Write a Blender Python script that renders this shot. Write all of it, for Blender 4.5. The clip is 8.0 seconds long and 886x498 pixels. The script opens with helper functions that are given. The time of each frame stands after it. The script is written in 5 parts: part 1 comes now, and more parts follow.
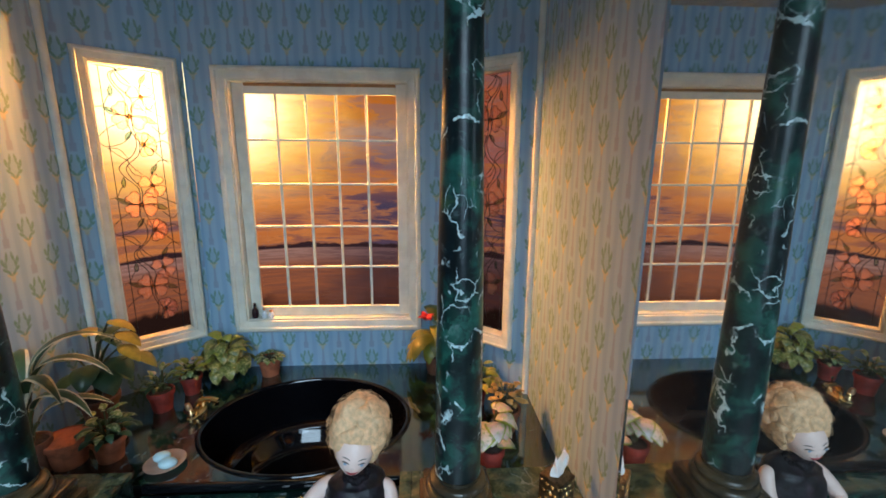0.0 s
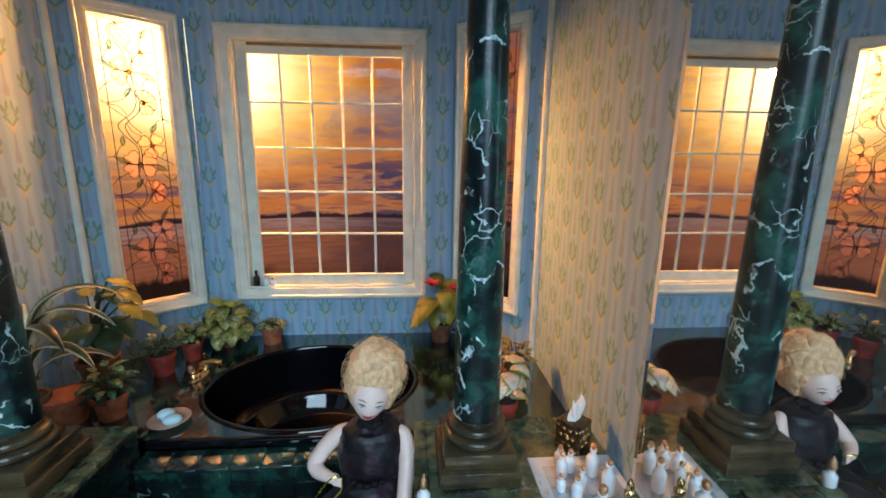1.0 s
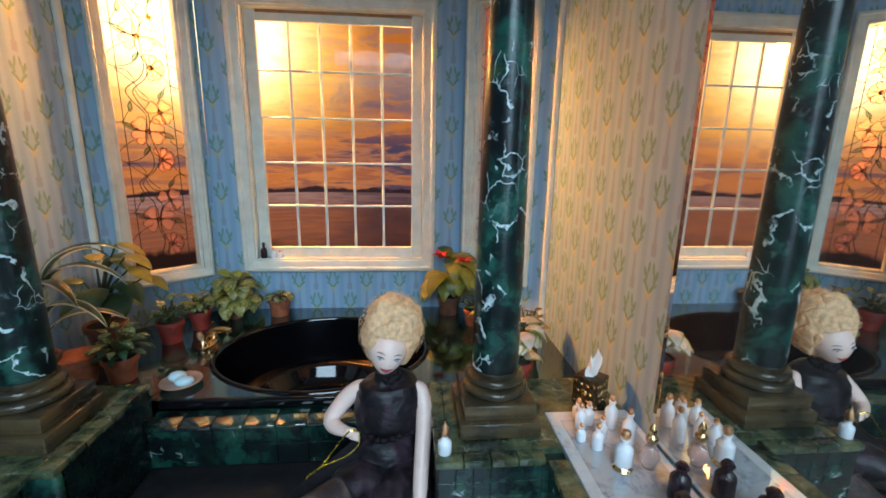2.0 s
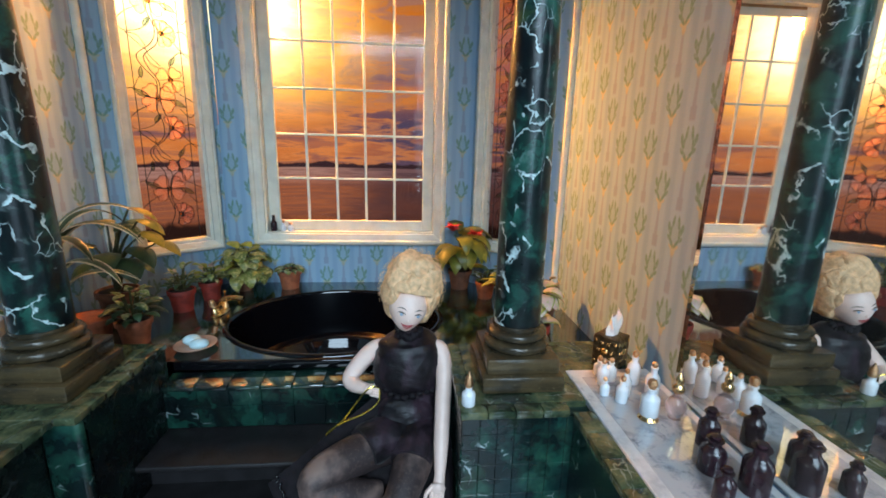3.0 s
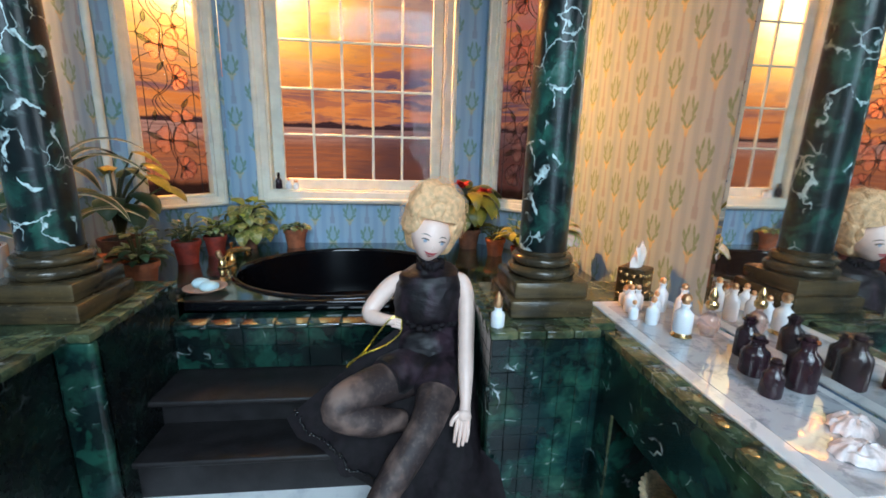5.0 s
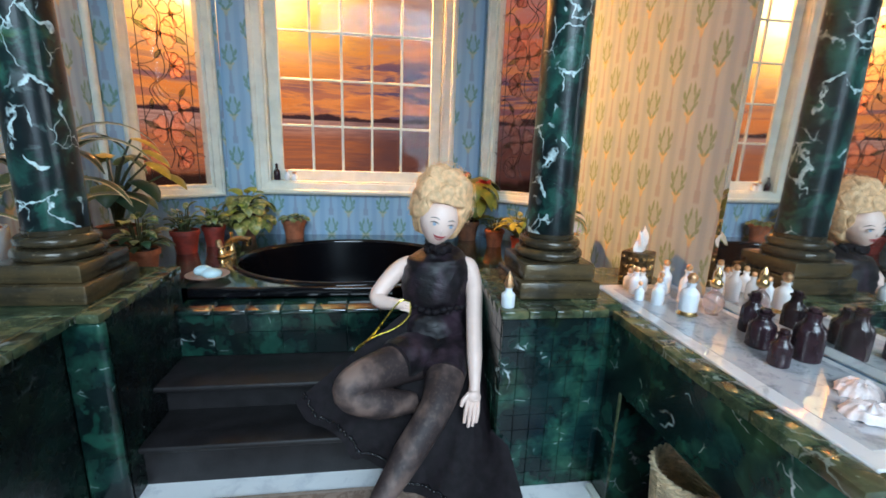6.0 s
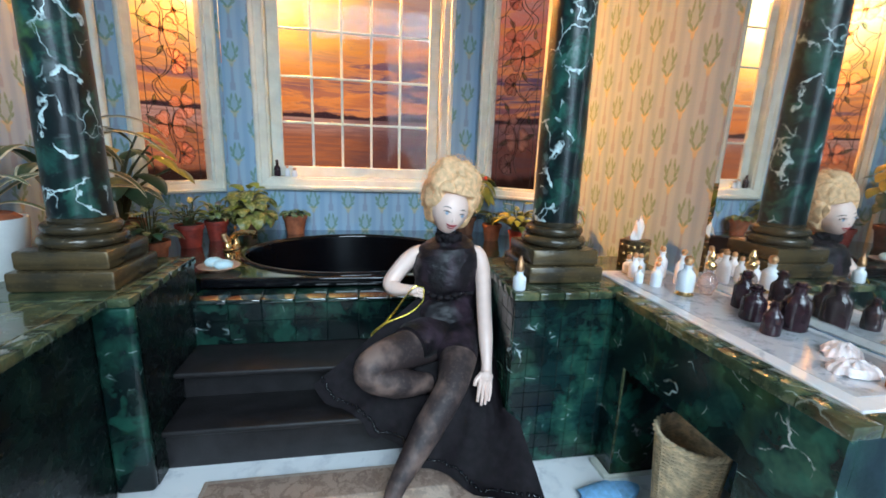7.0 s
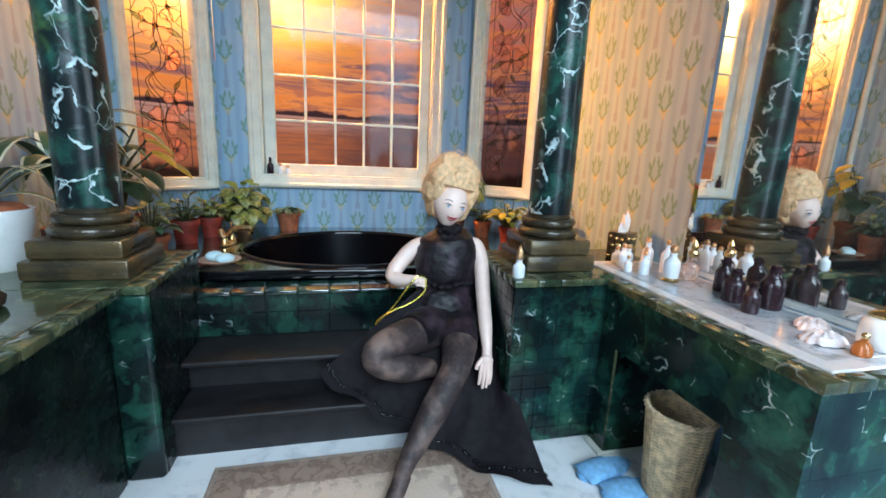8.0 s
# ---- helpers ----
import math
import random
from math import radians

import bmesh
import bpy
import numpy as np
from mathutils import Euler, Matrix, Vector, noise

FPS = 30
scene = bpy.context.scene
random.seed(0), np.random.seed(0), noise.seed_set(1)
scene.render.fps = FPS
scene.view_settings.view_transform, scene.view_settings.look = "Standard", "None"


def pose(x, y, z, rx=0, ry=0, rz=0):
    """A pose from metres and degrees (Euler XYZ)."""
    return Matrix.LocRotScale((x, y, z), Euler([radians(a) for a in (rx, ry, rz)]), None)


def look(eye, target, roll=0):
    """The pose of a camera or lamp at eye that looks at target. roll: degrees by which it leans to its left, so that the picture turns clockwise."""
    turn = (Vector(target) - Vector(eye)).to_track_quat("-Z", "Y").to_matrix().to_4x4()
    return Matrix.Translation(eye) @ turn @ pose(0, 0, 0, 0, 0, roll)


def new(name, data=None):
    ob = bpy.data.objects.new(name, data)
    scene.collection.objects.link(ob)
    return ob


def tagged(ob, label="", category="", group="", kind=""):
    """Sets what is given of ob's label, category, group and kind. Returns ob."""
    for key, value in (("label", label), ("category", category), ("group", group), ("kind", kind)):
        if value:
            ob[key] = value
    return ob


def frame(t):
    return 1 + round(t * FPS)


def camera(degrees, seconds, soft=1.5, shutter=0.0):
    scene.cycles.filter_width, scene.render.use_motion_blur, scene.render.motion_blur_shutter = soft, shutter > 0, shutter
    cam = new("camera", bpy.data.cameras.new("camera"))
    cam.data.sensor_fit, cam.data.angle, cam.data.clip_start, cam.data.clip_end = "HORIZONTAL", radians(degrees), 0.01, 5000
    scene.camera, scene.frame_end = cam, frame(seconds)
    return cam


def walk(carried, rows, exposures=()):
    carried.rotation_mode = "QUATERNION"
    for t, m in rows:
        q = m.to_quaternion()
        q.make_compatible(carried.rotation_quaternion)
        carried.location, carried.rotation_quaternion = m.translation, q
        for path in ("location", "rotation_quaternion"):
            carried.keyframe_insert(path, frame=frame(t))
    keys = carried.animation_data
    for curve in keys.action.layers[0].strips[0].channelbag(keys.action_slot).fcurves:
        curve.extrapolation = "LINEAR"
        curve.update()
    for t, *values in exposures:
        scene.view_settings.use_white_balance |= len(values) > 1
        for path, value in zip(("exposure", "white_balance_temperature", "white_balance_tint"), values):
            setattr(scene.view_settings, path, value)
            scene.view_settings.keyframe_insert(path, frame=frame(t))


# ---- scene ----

# A one-twelfth scale miniature bathroom. All lengths below are written at the
# size of the room it imitates; K brings them to the true size of the model.
K = 1 / 12

cam = camera(92.3, 8.0, soft=1.7)
PATH = [
    (0, (0.017, -0.102, 2.334), (0.118, 1.851, 1.915), 0.3),
    (0.5, (-0.046, -0.111, 2.192), (0.081, 1.841, 1.774), 0.6),
    (1, (-0.106, -0.121, 2.078), (0.044, 1.828, 1.655), 0.7),
    (2.5, (-0.252, -0.151, 1.802), (-0.078, 1.791, 1.357), 1.2),
    (3, (-0.301, -0.156, 1.715), (-0.125, 1.784, 1.26), 1.4),
    (3.5, (-0.343, -0.162, 1.633), (-0.161, 1.775, 1.17), 1.5),
    (4, (-0.382, -0.162, 1.553), (-0.192, 1.773, 1.085), 1.6),
    (4.5, (-0.409, -0.165, 1.476), (-0.207, 1.768, 1.007), 1.6),
    (6, (-0.521, -0.188, 1.346), (-0.245, 1.738, 0.885), 2.0),
    (6.5, (-0.594, -0.225, 1.324), (-0.278, 1.697, 0.868), 2.1),
    (7, (-0.662, -0.268, 1.301), (-0.302, 1.648, 0.854), 2.2),
    (7.5, (-0.72, -0.299, 1.276), (-0.312, 1.609, 0.839), 2.4),
    (8, (-0.778, -0.341, 1.264), (-0.321, 1.558, 0.835), 2.6),
]
walk(cam, [(t, look(Vector(eye) * K, Vector(target) * K, roll)) for t, eye, target, roll in PATH],
     [(0, -0.38, 6120, 8), (1, -0.32, 6120, 8), (2.5, -0.14, 6270, 9), (4.5, 0.09, 6450, 10), (6, 0.21, 6520, 11), (8, 0.28, 6520, 11)])

# ---- light: daylight from the windows of the room the model stands in, and a back-lit sunset outside its own windows ----
world = bpy.data.worlds.new("room_air")
scene.world = world
world.use_nodes = True
wn = world.node_tree
sky = wn.nodes.new("ShaderNodeTexSky")
sky.sky_type, sky.sun_disc = "NISHITA", False
sky.sun_elevation, sky.sun_rotation = radians(25), radians(180)
wn.links.new(sky.outputs[0], wn.nodes["Background"].inputs[0])
wn.nodes["Background"].inputs[1].default_value = 0.05


def window_light(name, loc, target, w, h, power, colour):
    lamp = bpy.data.lights.new(name, "AREA")
    lamp.shape, lamp.size, lamp.size_y = "RECTANGLE", w * K, h * K
    lamp.energy, lamp.color = power * K * K, colour
    ob = new(name, lamp)
    ob.matrix_world = look(Vector(loc) * K, Vector(target) * K)
    return ob


def bulb(name, loc, power, colour, radius):
    lamp = bpy.data.lights.new(name, "POINT")
    lamp.energy, lamp.color, lamp.shadow_soft_size = power * K * K, colour, radius * K
    ob = new(name, lamp)
    ob.location = Vector(loc) * K


SUNSET = 1.56
window_light("daylight", (-0.4, -6.6, 6.2), (-0.5, 1.5, 0.6), 4.0, 4.0, 800, (0.62, 0.83, 1.0))
window_light("daylight", (0.95, -6.2, 2.6), (-0.2, 1.5, 1.8), 1.9, 4.4, 190, (0.55, 0.78, 1.0))
window_light("daylight", (-8.0, -2.3, 3.0), (0.4, 0.6, 0.6), 3.6, 5, 1000, (0.7, 0.86, 1.0))
bulb("unseen_sunset_bulb", (-1.8, 3.3, 2.72), 320, (1.0, 0.36, 0.065), 0.05)
# Extra weak bulb, added out of sight to warm the left wall.
bulb("unseen_sunset_bulb", (0.02, 3.4, 2.7), 85, (1.0, 0.38, 0.072), 0.05)
bulb("unseen_sunset_bulb", (-1.45, 3.42, 2.85), 1130, (1.0, 0.36, 0.064), 0.1)


# ---- shader helpers ----
class Shader:
    """A material whose node graph is written as arithmetic."""

    def __init__(self, name):
        self.material = bpy.data.materials.new(name)
        self.material.use_nodes = True
        self.tree = self.material.node_tree
        self.bsdf = self.tree.nodes["Principled BSDF"]

    def node(self, kind, **sockets):
        n = self.tree.nodes.new(kind)
        for key, value in sockets.items():
            self.feed(n.inputs[key.replace("_", " ")], value)
        return n

    def feed(self, socket, value):
        if isinstance(value, Wire):
            self.tree.links.new(value.out, socket)
        elif isinstance(value, bpy.types.NodeSocket):
            self.tree.links.new(value, socket)
        elif isinstance(value, (tuple, list)) and len(value) == 3 and socket.type == "RGBA":
            socket.default_value = (*value, 1)
        else:
            socket.default_value = value

    def set(self, **sockets):
        for key, value in sockets.items():
            self.feed(self.bsdf.inputs[key.replace("_", " ")], value)
        return self

    def place(self, scale=1.0, stretch=(1, 1, 1)):
        """Position on the thing, in full-size metres times scale."""
        c = self.tree.nodes.new("ShaderNodeTexCoord")
        m = self.tree.nodes.new("ShaderNodeMapping")
        self.tree.links.new(c.outputs["Object"], m.inputs[0])
        m.inputs["Scale"].default_value = [scale * s / K for s in stretch]
        return Wire(self, m.outputs[0])

    def xyz(self, vector):
        s = self.tree.nodes.new("ShaderNodeSeparateXYZ")
        self.tree.links.new(vector.out, s.inputs[0])
        return [Wire(self, o) for o in s.outputs]

    def vec(self, x, y, z):
        s = self.tree.nodes.new("ShaderNodeCombineXYZ")
        for socket, value in zip(s.inputs, (x, y, z)):
            self.feed(socket, value)
        return Wire(self, s.outputs[0])

    def cloud(self, at, scale, detail=4, rough=0.55, warp=0.0):
        n = self.node("ShaderNodeTexNoise", Vector=at, Scale=scale, Detail=detail, Roughness=rough, Distortion=warp)
        return Wire(self, n.outputs["Fac"])

    def cloud3(self, at, scale, detail=3):
        n = self.node("ShaderNodeTexNoise", Vector=at, Scale=scale, Detail=detail)
        return Wire(self, n.outputs["Color"])

    def cells(self, at, scale, feature="DISTANCE_TO_EDGE"):
        n = self.tree.nodes.new("ShaderNodeTexVoronoi")
        n.feature = feature
        self.feed(n.inputs["Vector"], at)
        n.inputs["Scale"].default_value = scale
        return Wire(self, n.outputs["Distance"])

    def vadd(self, a, b, amount):
        n = self.tree.nodes.new("ShaderNodeVectorMath")
        n.operation = "MULTIPLY_ADD"
        self.feed(n.inputs[0], b)
        n.inputs[1].default_value = (amount,) * 3
        self.feed(n.inputs[2], a)
        return Wire(self, n.outputs[0])

    def chance(self):
        return Wire(self, self.tree.nodes.new("ShaderNodeObjectInfo").outputs["Random"])

    def step(self, x, low, high):
        n = self.node("ShaderNodeMapRange", Value=x)
        n.interpolation_type = "SMOOTHSTEP"
        n.inputs["From Min"].default_value, n.inputs["From Max"].default_value = low, high
        return Wire(self, n.outputs[0])

    def mix(self, fac, a, b):
        n = self.tree.nodes.new("ShaderNodeMix")
        n.data_type = "RGBA"
        self.feed(n.inputs[0], fac)
        self.feed(n.inputs[6], a)
        self.feed(n.inputs[7], b)
        return Wire(self, n.outputs[2])

    def ramp(self, fac, stops):
        n = self.tree.nodes.new("ShaderNodeValToRGB")
        self.feed(n.inputs[0], fac)
        els = n.color_ramp.elements
        while len(els) < len(stops):
            els.new(0.5)
        for e, (p, c) in zip(els, stops):
            e.position, e.color = p, (*c, 1)
        return Wire(self, n.outputs[0])

    def bump(self, height, depth, strength=1.0):
        """depth in full-size metres."""
        n = self.node("ShaderNodeBump", Height=height)
        n.inputs["Strength"].default_value = strength
        n.inputs["Distance"].default_value = depth * K
        return Wire(self, n.outputs[0])


class Wire:
    def __init__(self, shader, out):
        self.shader, self.out = shader, out

    def op(self, kind, other=None, third=None, swap=False):
        n = self.shader.tree.nodes.new("ShaderNodeMath")
        n.operation = kind
        values = [self, other, third]
        if swap:
            values[0], values[1] = other, self
        for socket, value in zip(n.inputs, values):
            if value is not None:
                self.shader.feed(socket, value)
        return Wire(self.shader, n.outputs[0])

    def __add__(self, o): return self.op("ADD", o)
    def __radd__(self, o): return self.op("ADD", o)
    def __sub__(self, o): return self.op("SUBTRACT", o)
    def __rsub__(self, o): return self.op("SUBTRACT", o, swap=True)
    def __mul__(self, o): return self.op("MULTIPLY", o)
    def __rmul__(self, o): return self.op("MULTIPLY", o)
    def __truediv__(self, o): return self.op("DIVIDE", o)
    def abs(self): return self.op("ABSOLUTE")
    def floor(self): return self.op("FLOOR")
    def wrap(self, span): return self.op("FLOORED_MODULO", span)
    def min(self, o): return self.op("MINIMUM", o)
    def max(self, o): return self.op("MAXIMUM", o)
    def power(self, o): return self.op("POWER", o)
    def sqrt(self): return self.op("SQRT")


# ---- materials ----
def wallpaper_material():
    """Powder-blue striped paper with half-dropped green tulips on ochre buds."""
    s = Shader("striped_tulip_wallpaper")
    at = s.place()
    x, y, z = s.xyz(at)
    wob = s.cloud(at, 11.0, 2) - 0.5
    col = (x / 0.1325).floor()
    fx = x - col * 0.1325 - 0.06625
    half = col.wrap(2.0) * 0.1725
    fz = (z + half).wrap(0.345) - 0.2 + wob * 0.006
    ax = (fx + wob * 0.005).abs()

    def lobe(cx, cz, a, b, tilt, soft=0.3):
        """An ellipse of half width a and half length b, leaning outwards by tilt degrees."""
        c, n = math.cos(radians(tilt)), math.sin(radians(tilt))
        dx, dz = ax - cx, fz - cz
        d = (((dx * c - dz * n) / a).power(2.0) + ((dx * n + dz * c) / b).power(2.0)).sqrt()
        return 1.0 - s.step(d, 1.0 - soft, 1.0 + soft)

    ink = lobe(0.017, 0.045, 0.0078, 0.028, -9)
    ink = ink.max(lobe(0.0275, 0.002, 0.0076, 0.029, -2))
    ink = ink.max(lobe(0.0165, -0.038, 0.0078, 0.026, 36))
    ink = ink.max(lobe(0.0425, 0.024, 0.0092, 0.02, 10))
    ink = ink.max(lobe(0.035, 0.001, 0.0055, 0.015, 28))
    ink = ink.max(lobe(0.0365, -0.021, 0.008, 0.015, 40))
    ink = ink.max(lobe(0.0, 0.002, 0.022, 0.05, 0) * 0.22)
    bud = lobe(0.0, -0.068, 0.014, 0.027, 0, 0.4).max(lobe(0.017, -0.056, 0.0075, 0.015, 58, 0.4))
    below = 0.022 - (fz + 0.2).max(0.0) * 0.09
    tail = (1.0 - s.step(ax - below * 0.45, -0.006, 0.008)) * (1.0 - s.step(fz, -0.09, -0.07))
    over = (1.0 - s.step(ax, 0.012, 0.024)) * s.step(fz, 0.085, 0.1)
    band = s.step(ax, 0.035, 0.06)
    grain = s.cloud(at, 60.0, 3)
    wash = s.cloud(s.place(1.0, (1, 1, 0.25)), 14.0, 3)
    paper = s.mix(band, (0.28, 0.46, 0.61), (0.21, 0.385, 0.565))
    paper = s.mix(wash * 0.24, paper, (0.42, 0.5, 0.62))
    paper = s.mix(tail.max(over) * 0.5, paper, (0.19, 0.2, 0.33))
    paper = s.mix(bud * 0.68, paper, (0.48, 0.43, 0.2))
    blot = s.step(s.cloud(at, 70.0, 2), 0.3, 0.6)
    paper = s.mix(ink * (0.5 + blot * 0.3), paper, (0.095, 0.235, 0.13))
    paper = s.mix(grain * 0.1, paper, (0.4, 0.42, 0.45))
    s.set(Base_Color=paper, Roughness=0.72, Normal=s.bump(grain, 0.002, 0.4))
    return s.material


def marble_material(name, dark=1.0, vein=1.0, gloss=0.13, size=6.0, rare=0.58, relief=0.25, rich=0.0, jag=0.0, coat=0.0, cut=0.0, sheen=0.03):
    """Hand-painted green marble: black and emerald patches with short white veins under varnish."""
    s = Shader(name)
    at = s.place()
    at = s.vadd(at, s.cloud3(at, 6.0), 0.11)
    patch = s.cloud(at, 5.5, 4, 0.6)
    base = s.ramp(patch, [(0.38, (0.002, 0.005, 0.006)), (0.48, (0.005, 0.016, 0.015)), (0.57, (0.013, 0.058, 0.04)), (0.68, (0.03, 0.105, 0.066))])
    moss = s.step(s.cloud(at, 3.1, 3), 0.6, 0.72)
    base = s.mix(moss * 0.4, base, (0.06, 0.13, 0.05))
    if rich:
        teal = s.step(s.cloud(s.vadd(at, (2.0, 5.0, 1.0), 1.0), 3.4, 3), 0.44, 0.62)
        base = s.mix(teal * rich, base, (0.012, 0.075, 0.075))
        lime = s.step(s.cloud(s.vadd(at, (7.0, 1.0, 3.0), 1.0), 2.2, 2), 0.6, 0.7)
        base = s.mix(lime * rich, base, (0.09, 0.2, 0.06))
    if cut:
        blot = s.step(s.cloud(s.vadd(at, (1.0, 8.0, 4.0), 1.0), 6.5, 3), 0.5, 0.56)
        base = s.mix(blot * cut, base, (0.0015, 0.004, 0.005))
        mint = s.step(s.cloud(s.vadd(at, (9.0, 2.0, 6.0), 1.0), 7.5, 3), 0.58, 0.66)
        base = s.mix(mint * cut * 0.7, base, (0.022, 0.15, 0.1))
    line = s.cells(s.vadd(at, s.cloud3(at, 22.0), jag) if jag else at, size)
    there = s.step(s.cloud(at, 5.0, 2), rare, rare + 0.06)
    thin = s.cloud(at, 26.0, 2)
    white = (1.0 - s.step(line, 0.008, 0.036)) * there * s.step(thin, 0.35, 0.55)
    fleck = (1.0 - s.step(s.cells(at, 13.0), 0.004, 0.03)) * s.step(s.cloud(at, 11.0, 2), 0.6, 0.66)
    base = s.mix((white.max(fleck * 0.6)) * vein, base, (0.52, 0.62, 0.62))
    # dark below 1 mixes near-black in; shaded copies use it too.
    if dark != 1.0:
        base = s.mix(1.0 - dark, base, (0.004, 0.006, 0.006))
    rough = s.cloud(at, 30.0, 3) * (0.03 + gloss * 0.6) + gloss
    s.set(Base_Color=base, Roughness=rough, Specular_IOR_Level=0.4, Normal=s.bump(s.cloud(at, 45.0, 3), 0.004, relief), Coat_Weight=coat, Coat_Roughness=sheen, Coat_IOR=1.9)
    return s.material


def coping_material():
    """Varnished coping marble: moss and olive clouds over black-green, dusted with pale flecks."""
    s = Shader("mossy_green_marble_top")
    at = s.place()
    soft = s.vadd(at, s.cloud3(at, 8.0), 0.1)
    base = s.ramp(s.cloud(soft, 9.0, 5, 0.65), [(0.34, (0.01, 0.016, 0.01)), (0.46, (0.034, 0.055, 0.03)), (0.56, (0.085, 0.105, 0.052)), (0.68, (0.17, 0.155, 0.075))])
    rust = s.step(s.cloud(s.vadd(soft, (4.0, 2.0, 7.0), 1.0), 6.0, 4), 0.52, 0.66)
    base = s.mix(rust * 0.42, base, (0.13, 0.09, 0.04))
    dust = s.step(s.cloud(at, 34.0, 4, 0.7), 0.58, 0.7)
    base = s.mix(dust * 0.3, base, (0.3, 0.36, 0.28))
    line = (1.0 - s.step(s.cells(s.vadd(soft, s.cloud3(at, 25.0), 0.04), 8.0), 0.004, 0.03)) * s.step(s.cloud(at, 6.0, 2), 0.55, 0.62)
    base = s.mix(line * 0.35, base, (0.42, 0.48, 0.42))
    s.set(Base_Color=base, Roughness=s.cloud(at, 26.0, 3) * 0.08 + 0.04, Specular_IOR_Level=0.6, Normal=s.bump(s.cloud(at, 40.0, 3), 0.003, 0.15))
    return s.material


def shaft_material():
    """Painted column marble: black and emerald clouds, lime drifts, and white lightning strokes that swell and break off."""
    s = Shader("green_marble_shaft")
    at = s.place()
    lucky = s.chance() * 7.0
    at = s.vadd(at, s.vec(lucky, lucky * 1.3, lucky * 0.7), 1.0)
    soft = s.vadd(at, s.cloud3(at, 7.0), 0.12)
    base = s.ramp(s.cloud(soft, 6.5, 5, 0.62), [(0.36, (0.0015, 0.004, 0.005)), (0.47, (0.004, 0.012, 0.012)), (0.54, (0.009, 0.045, 0.036)), (0.66, (0.02, 0.1, 0.072))])
    blot = s.step(s.cloud(s.vadd(soft, (1.0, 8.0, 4.0), 1.0), 8.0, 4, 0.6), 0.5, 0.57)
    base = s.mix(blot * 0.75, base, (0.0015, 0.004, 0.005))
    lime = s.step(s.cloud(s.vadd(soft, (7.0, 1.0, 3.0), 1.0), 3.4, 4, 0.6), 0.6, 0.69)
    base = s.mix(lime * 0.7, base, (0.07, 0.16, 0.045))

    def strokes(scale, jag, drift, wide, seed, low):
        """Broken zigzag lines along the edges of stretched cells."""
        q = s.vadd(s.place(1.0, (1, 1, 0.8)), s.vec(lucky + seed, lucky * 1.7, lucky * 0.6 + seed), 1.0)
        q = s.vadd(s.vadd(q, s.cloud3(q, 9.0), drift), s.cloud3(q, 30.0, 2), jag)
        swell = s.step(s.cloud(q, 13.0, 2), 0.34, 0.72) * wide
        gone = s.step(s.cloud(s.vadd(q, (2.0, 4.0, 6.0), 1.0), 7.5, 2), low, low + 0.05)
        return (1.0 - s.step(s.cells(q, scale) - swell, 0.002, 0.017)) * gone

    white = strokes(6.2, 0.045, 0.1, 0.034, 0.0, 0.5).max(strokes(10.5, 0.03, 0.06, 0.02, 3.0, 0.56) * 0.75)
    haze = s.step(s.cloud(soft, 17.0, 3), 0.6, 0.72) * 0.12
    base = s.mix(white.max(haze) * s.step(s.cloud(at, 40.0, 2), 0.2, 0.5), base, (0.55, 0.68, 0.68))
    s.set(Base_Color=base, Roughness=s.cloud(at, 30.0, 3) * 0.12 + 0.24, Specular_IOR_Level=0.42, Normal=s.bump(s.cloud(at, 38.0, 3), 0.004, 0.22))
    return s.material


def plain(name, colour, rough=0.5, metal=0.0, vary=0.25, scale=14.0, relief=0.002, **more):
    s = Shader(name)
    at = s.place()
    n = s.cloud(at, scale, 4)
    fine = s.cloud(at, scale * 7, 3)
    low = tuple(c * (1 - vary) for c in colour)
    high = tuple(min(1.0, c * (1 + vary)) for c in colour)
    base = s.mix(s.step(n, 0.3, 0.7), low, high)
    s.set(Base_Color=base, Roughness=fine * 0.16 + (rough - 0.08), Metallic=metal, Normal=s.bump(fine, relief, 0.5), **more)
    return s.material


def bronze_material():
    """Black-green painted bronze with gold rubbed thinly over it."""
    s = Shader("dark_bronze_gold_rubbed")
    at = s.place()
    brush = s.cloud(s.place(1.0, (0.5, 0.5, 5.0)), 9.0, 5, 0.6)
    rub = s.step(brush * 0.5 + s.cloud(at, 5.0, 4) * 0.5, 0.42, 0.66)
    fine = s.cloud(at, 60.0, 3)
    base = s.mix(rub * 0.7, (0.038, 0.03, 0.018), (0.23, 0.155, 0.07))
    base = s.mix(s.step(fine, 0.58, 0.75) * 0.2, base, (0.32, 0.24, 0.13))
    s.set(Base_Color=base, Roughness=fine * 0.14 + 0.17, Metallic=rub * 0.4 + 0.15, Normal=s.bump(s.cloud(at, 40.0, 3), 0.004, 0.4))
    return s.material


def white_marble_material(name="white_marble_top", low=(0.36, 0.38, 0.41), high=(0.66, 0.67, 0.68), rough=0.1, ior=1.5, fine=1.0):
    s = Shader(name)
    at = s.place()
    at2 = s.vadd(at, s.cloud3(at, 5.0), 0.15)
    smear = s.step(s.cloud(at2, 7.0 * fine, 5, 0.65), 0.48, 0.68)
    base = s.mix(smear * 0.65, high, low)
    streak = s.step(s.cloud(s.vadd(at2, s.cloud3(at, 17.0), 0.06), 15.0 * fine, 4, 0.6), 0.56, 0.66) * s.step(s.cloud(at, 3.3 * fine, 2), 0.42, 0.62)
    base = s.mix(streak * 0.7, base, low)
    s.set(Base_Color=base, Roughness=rough, IOR=ior, Normal=s.bump(s.cloud(at, 25.0, 2), 0.002, 0.03))
    return s.material


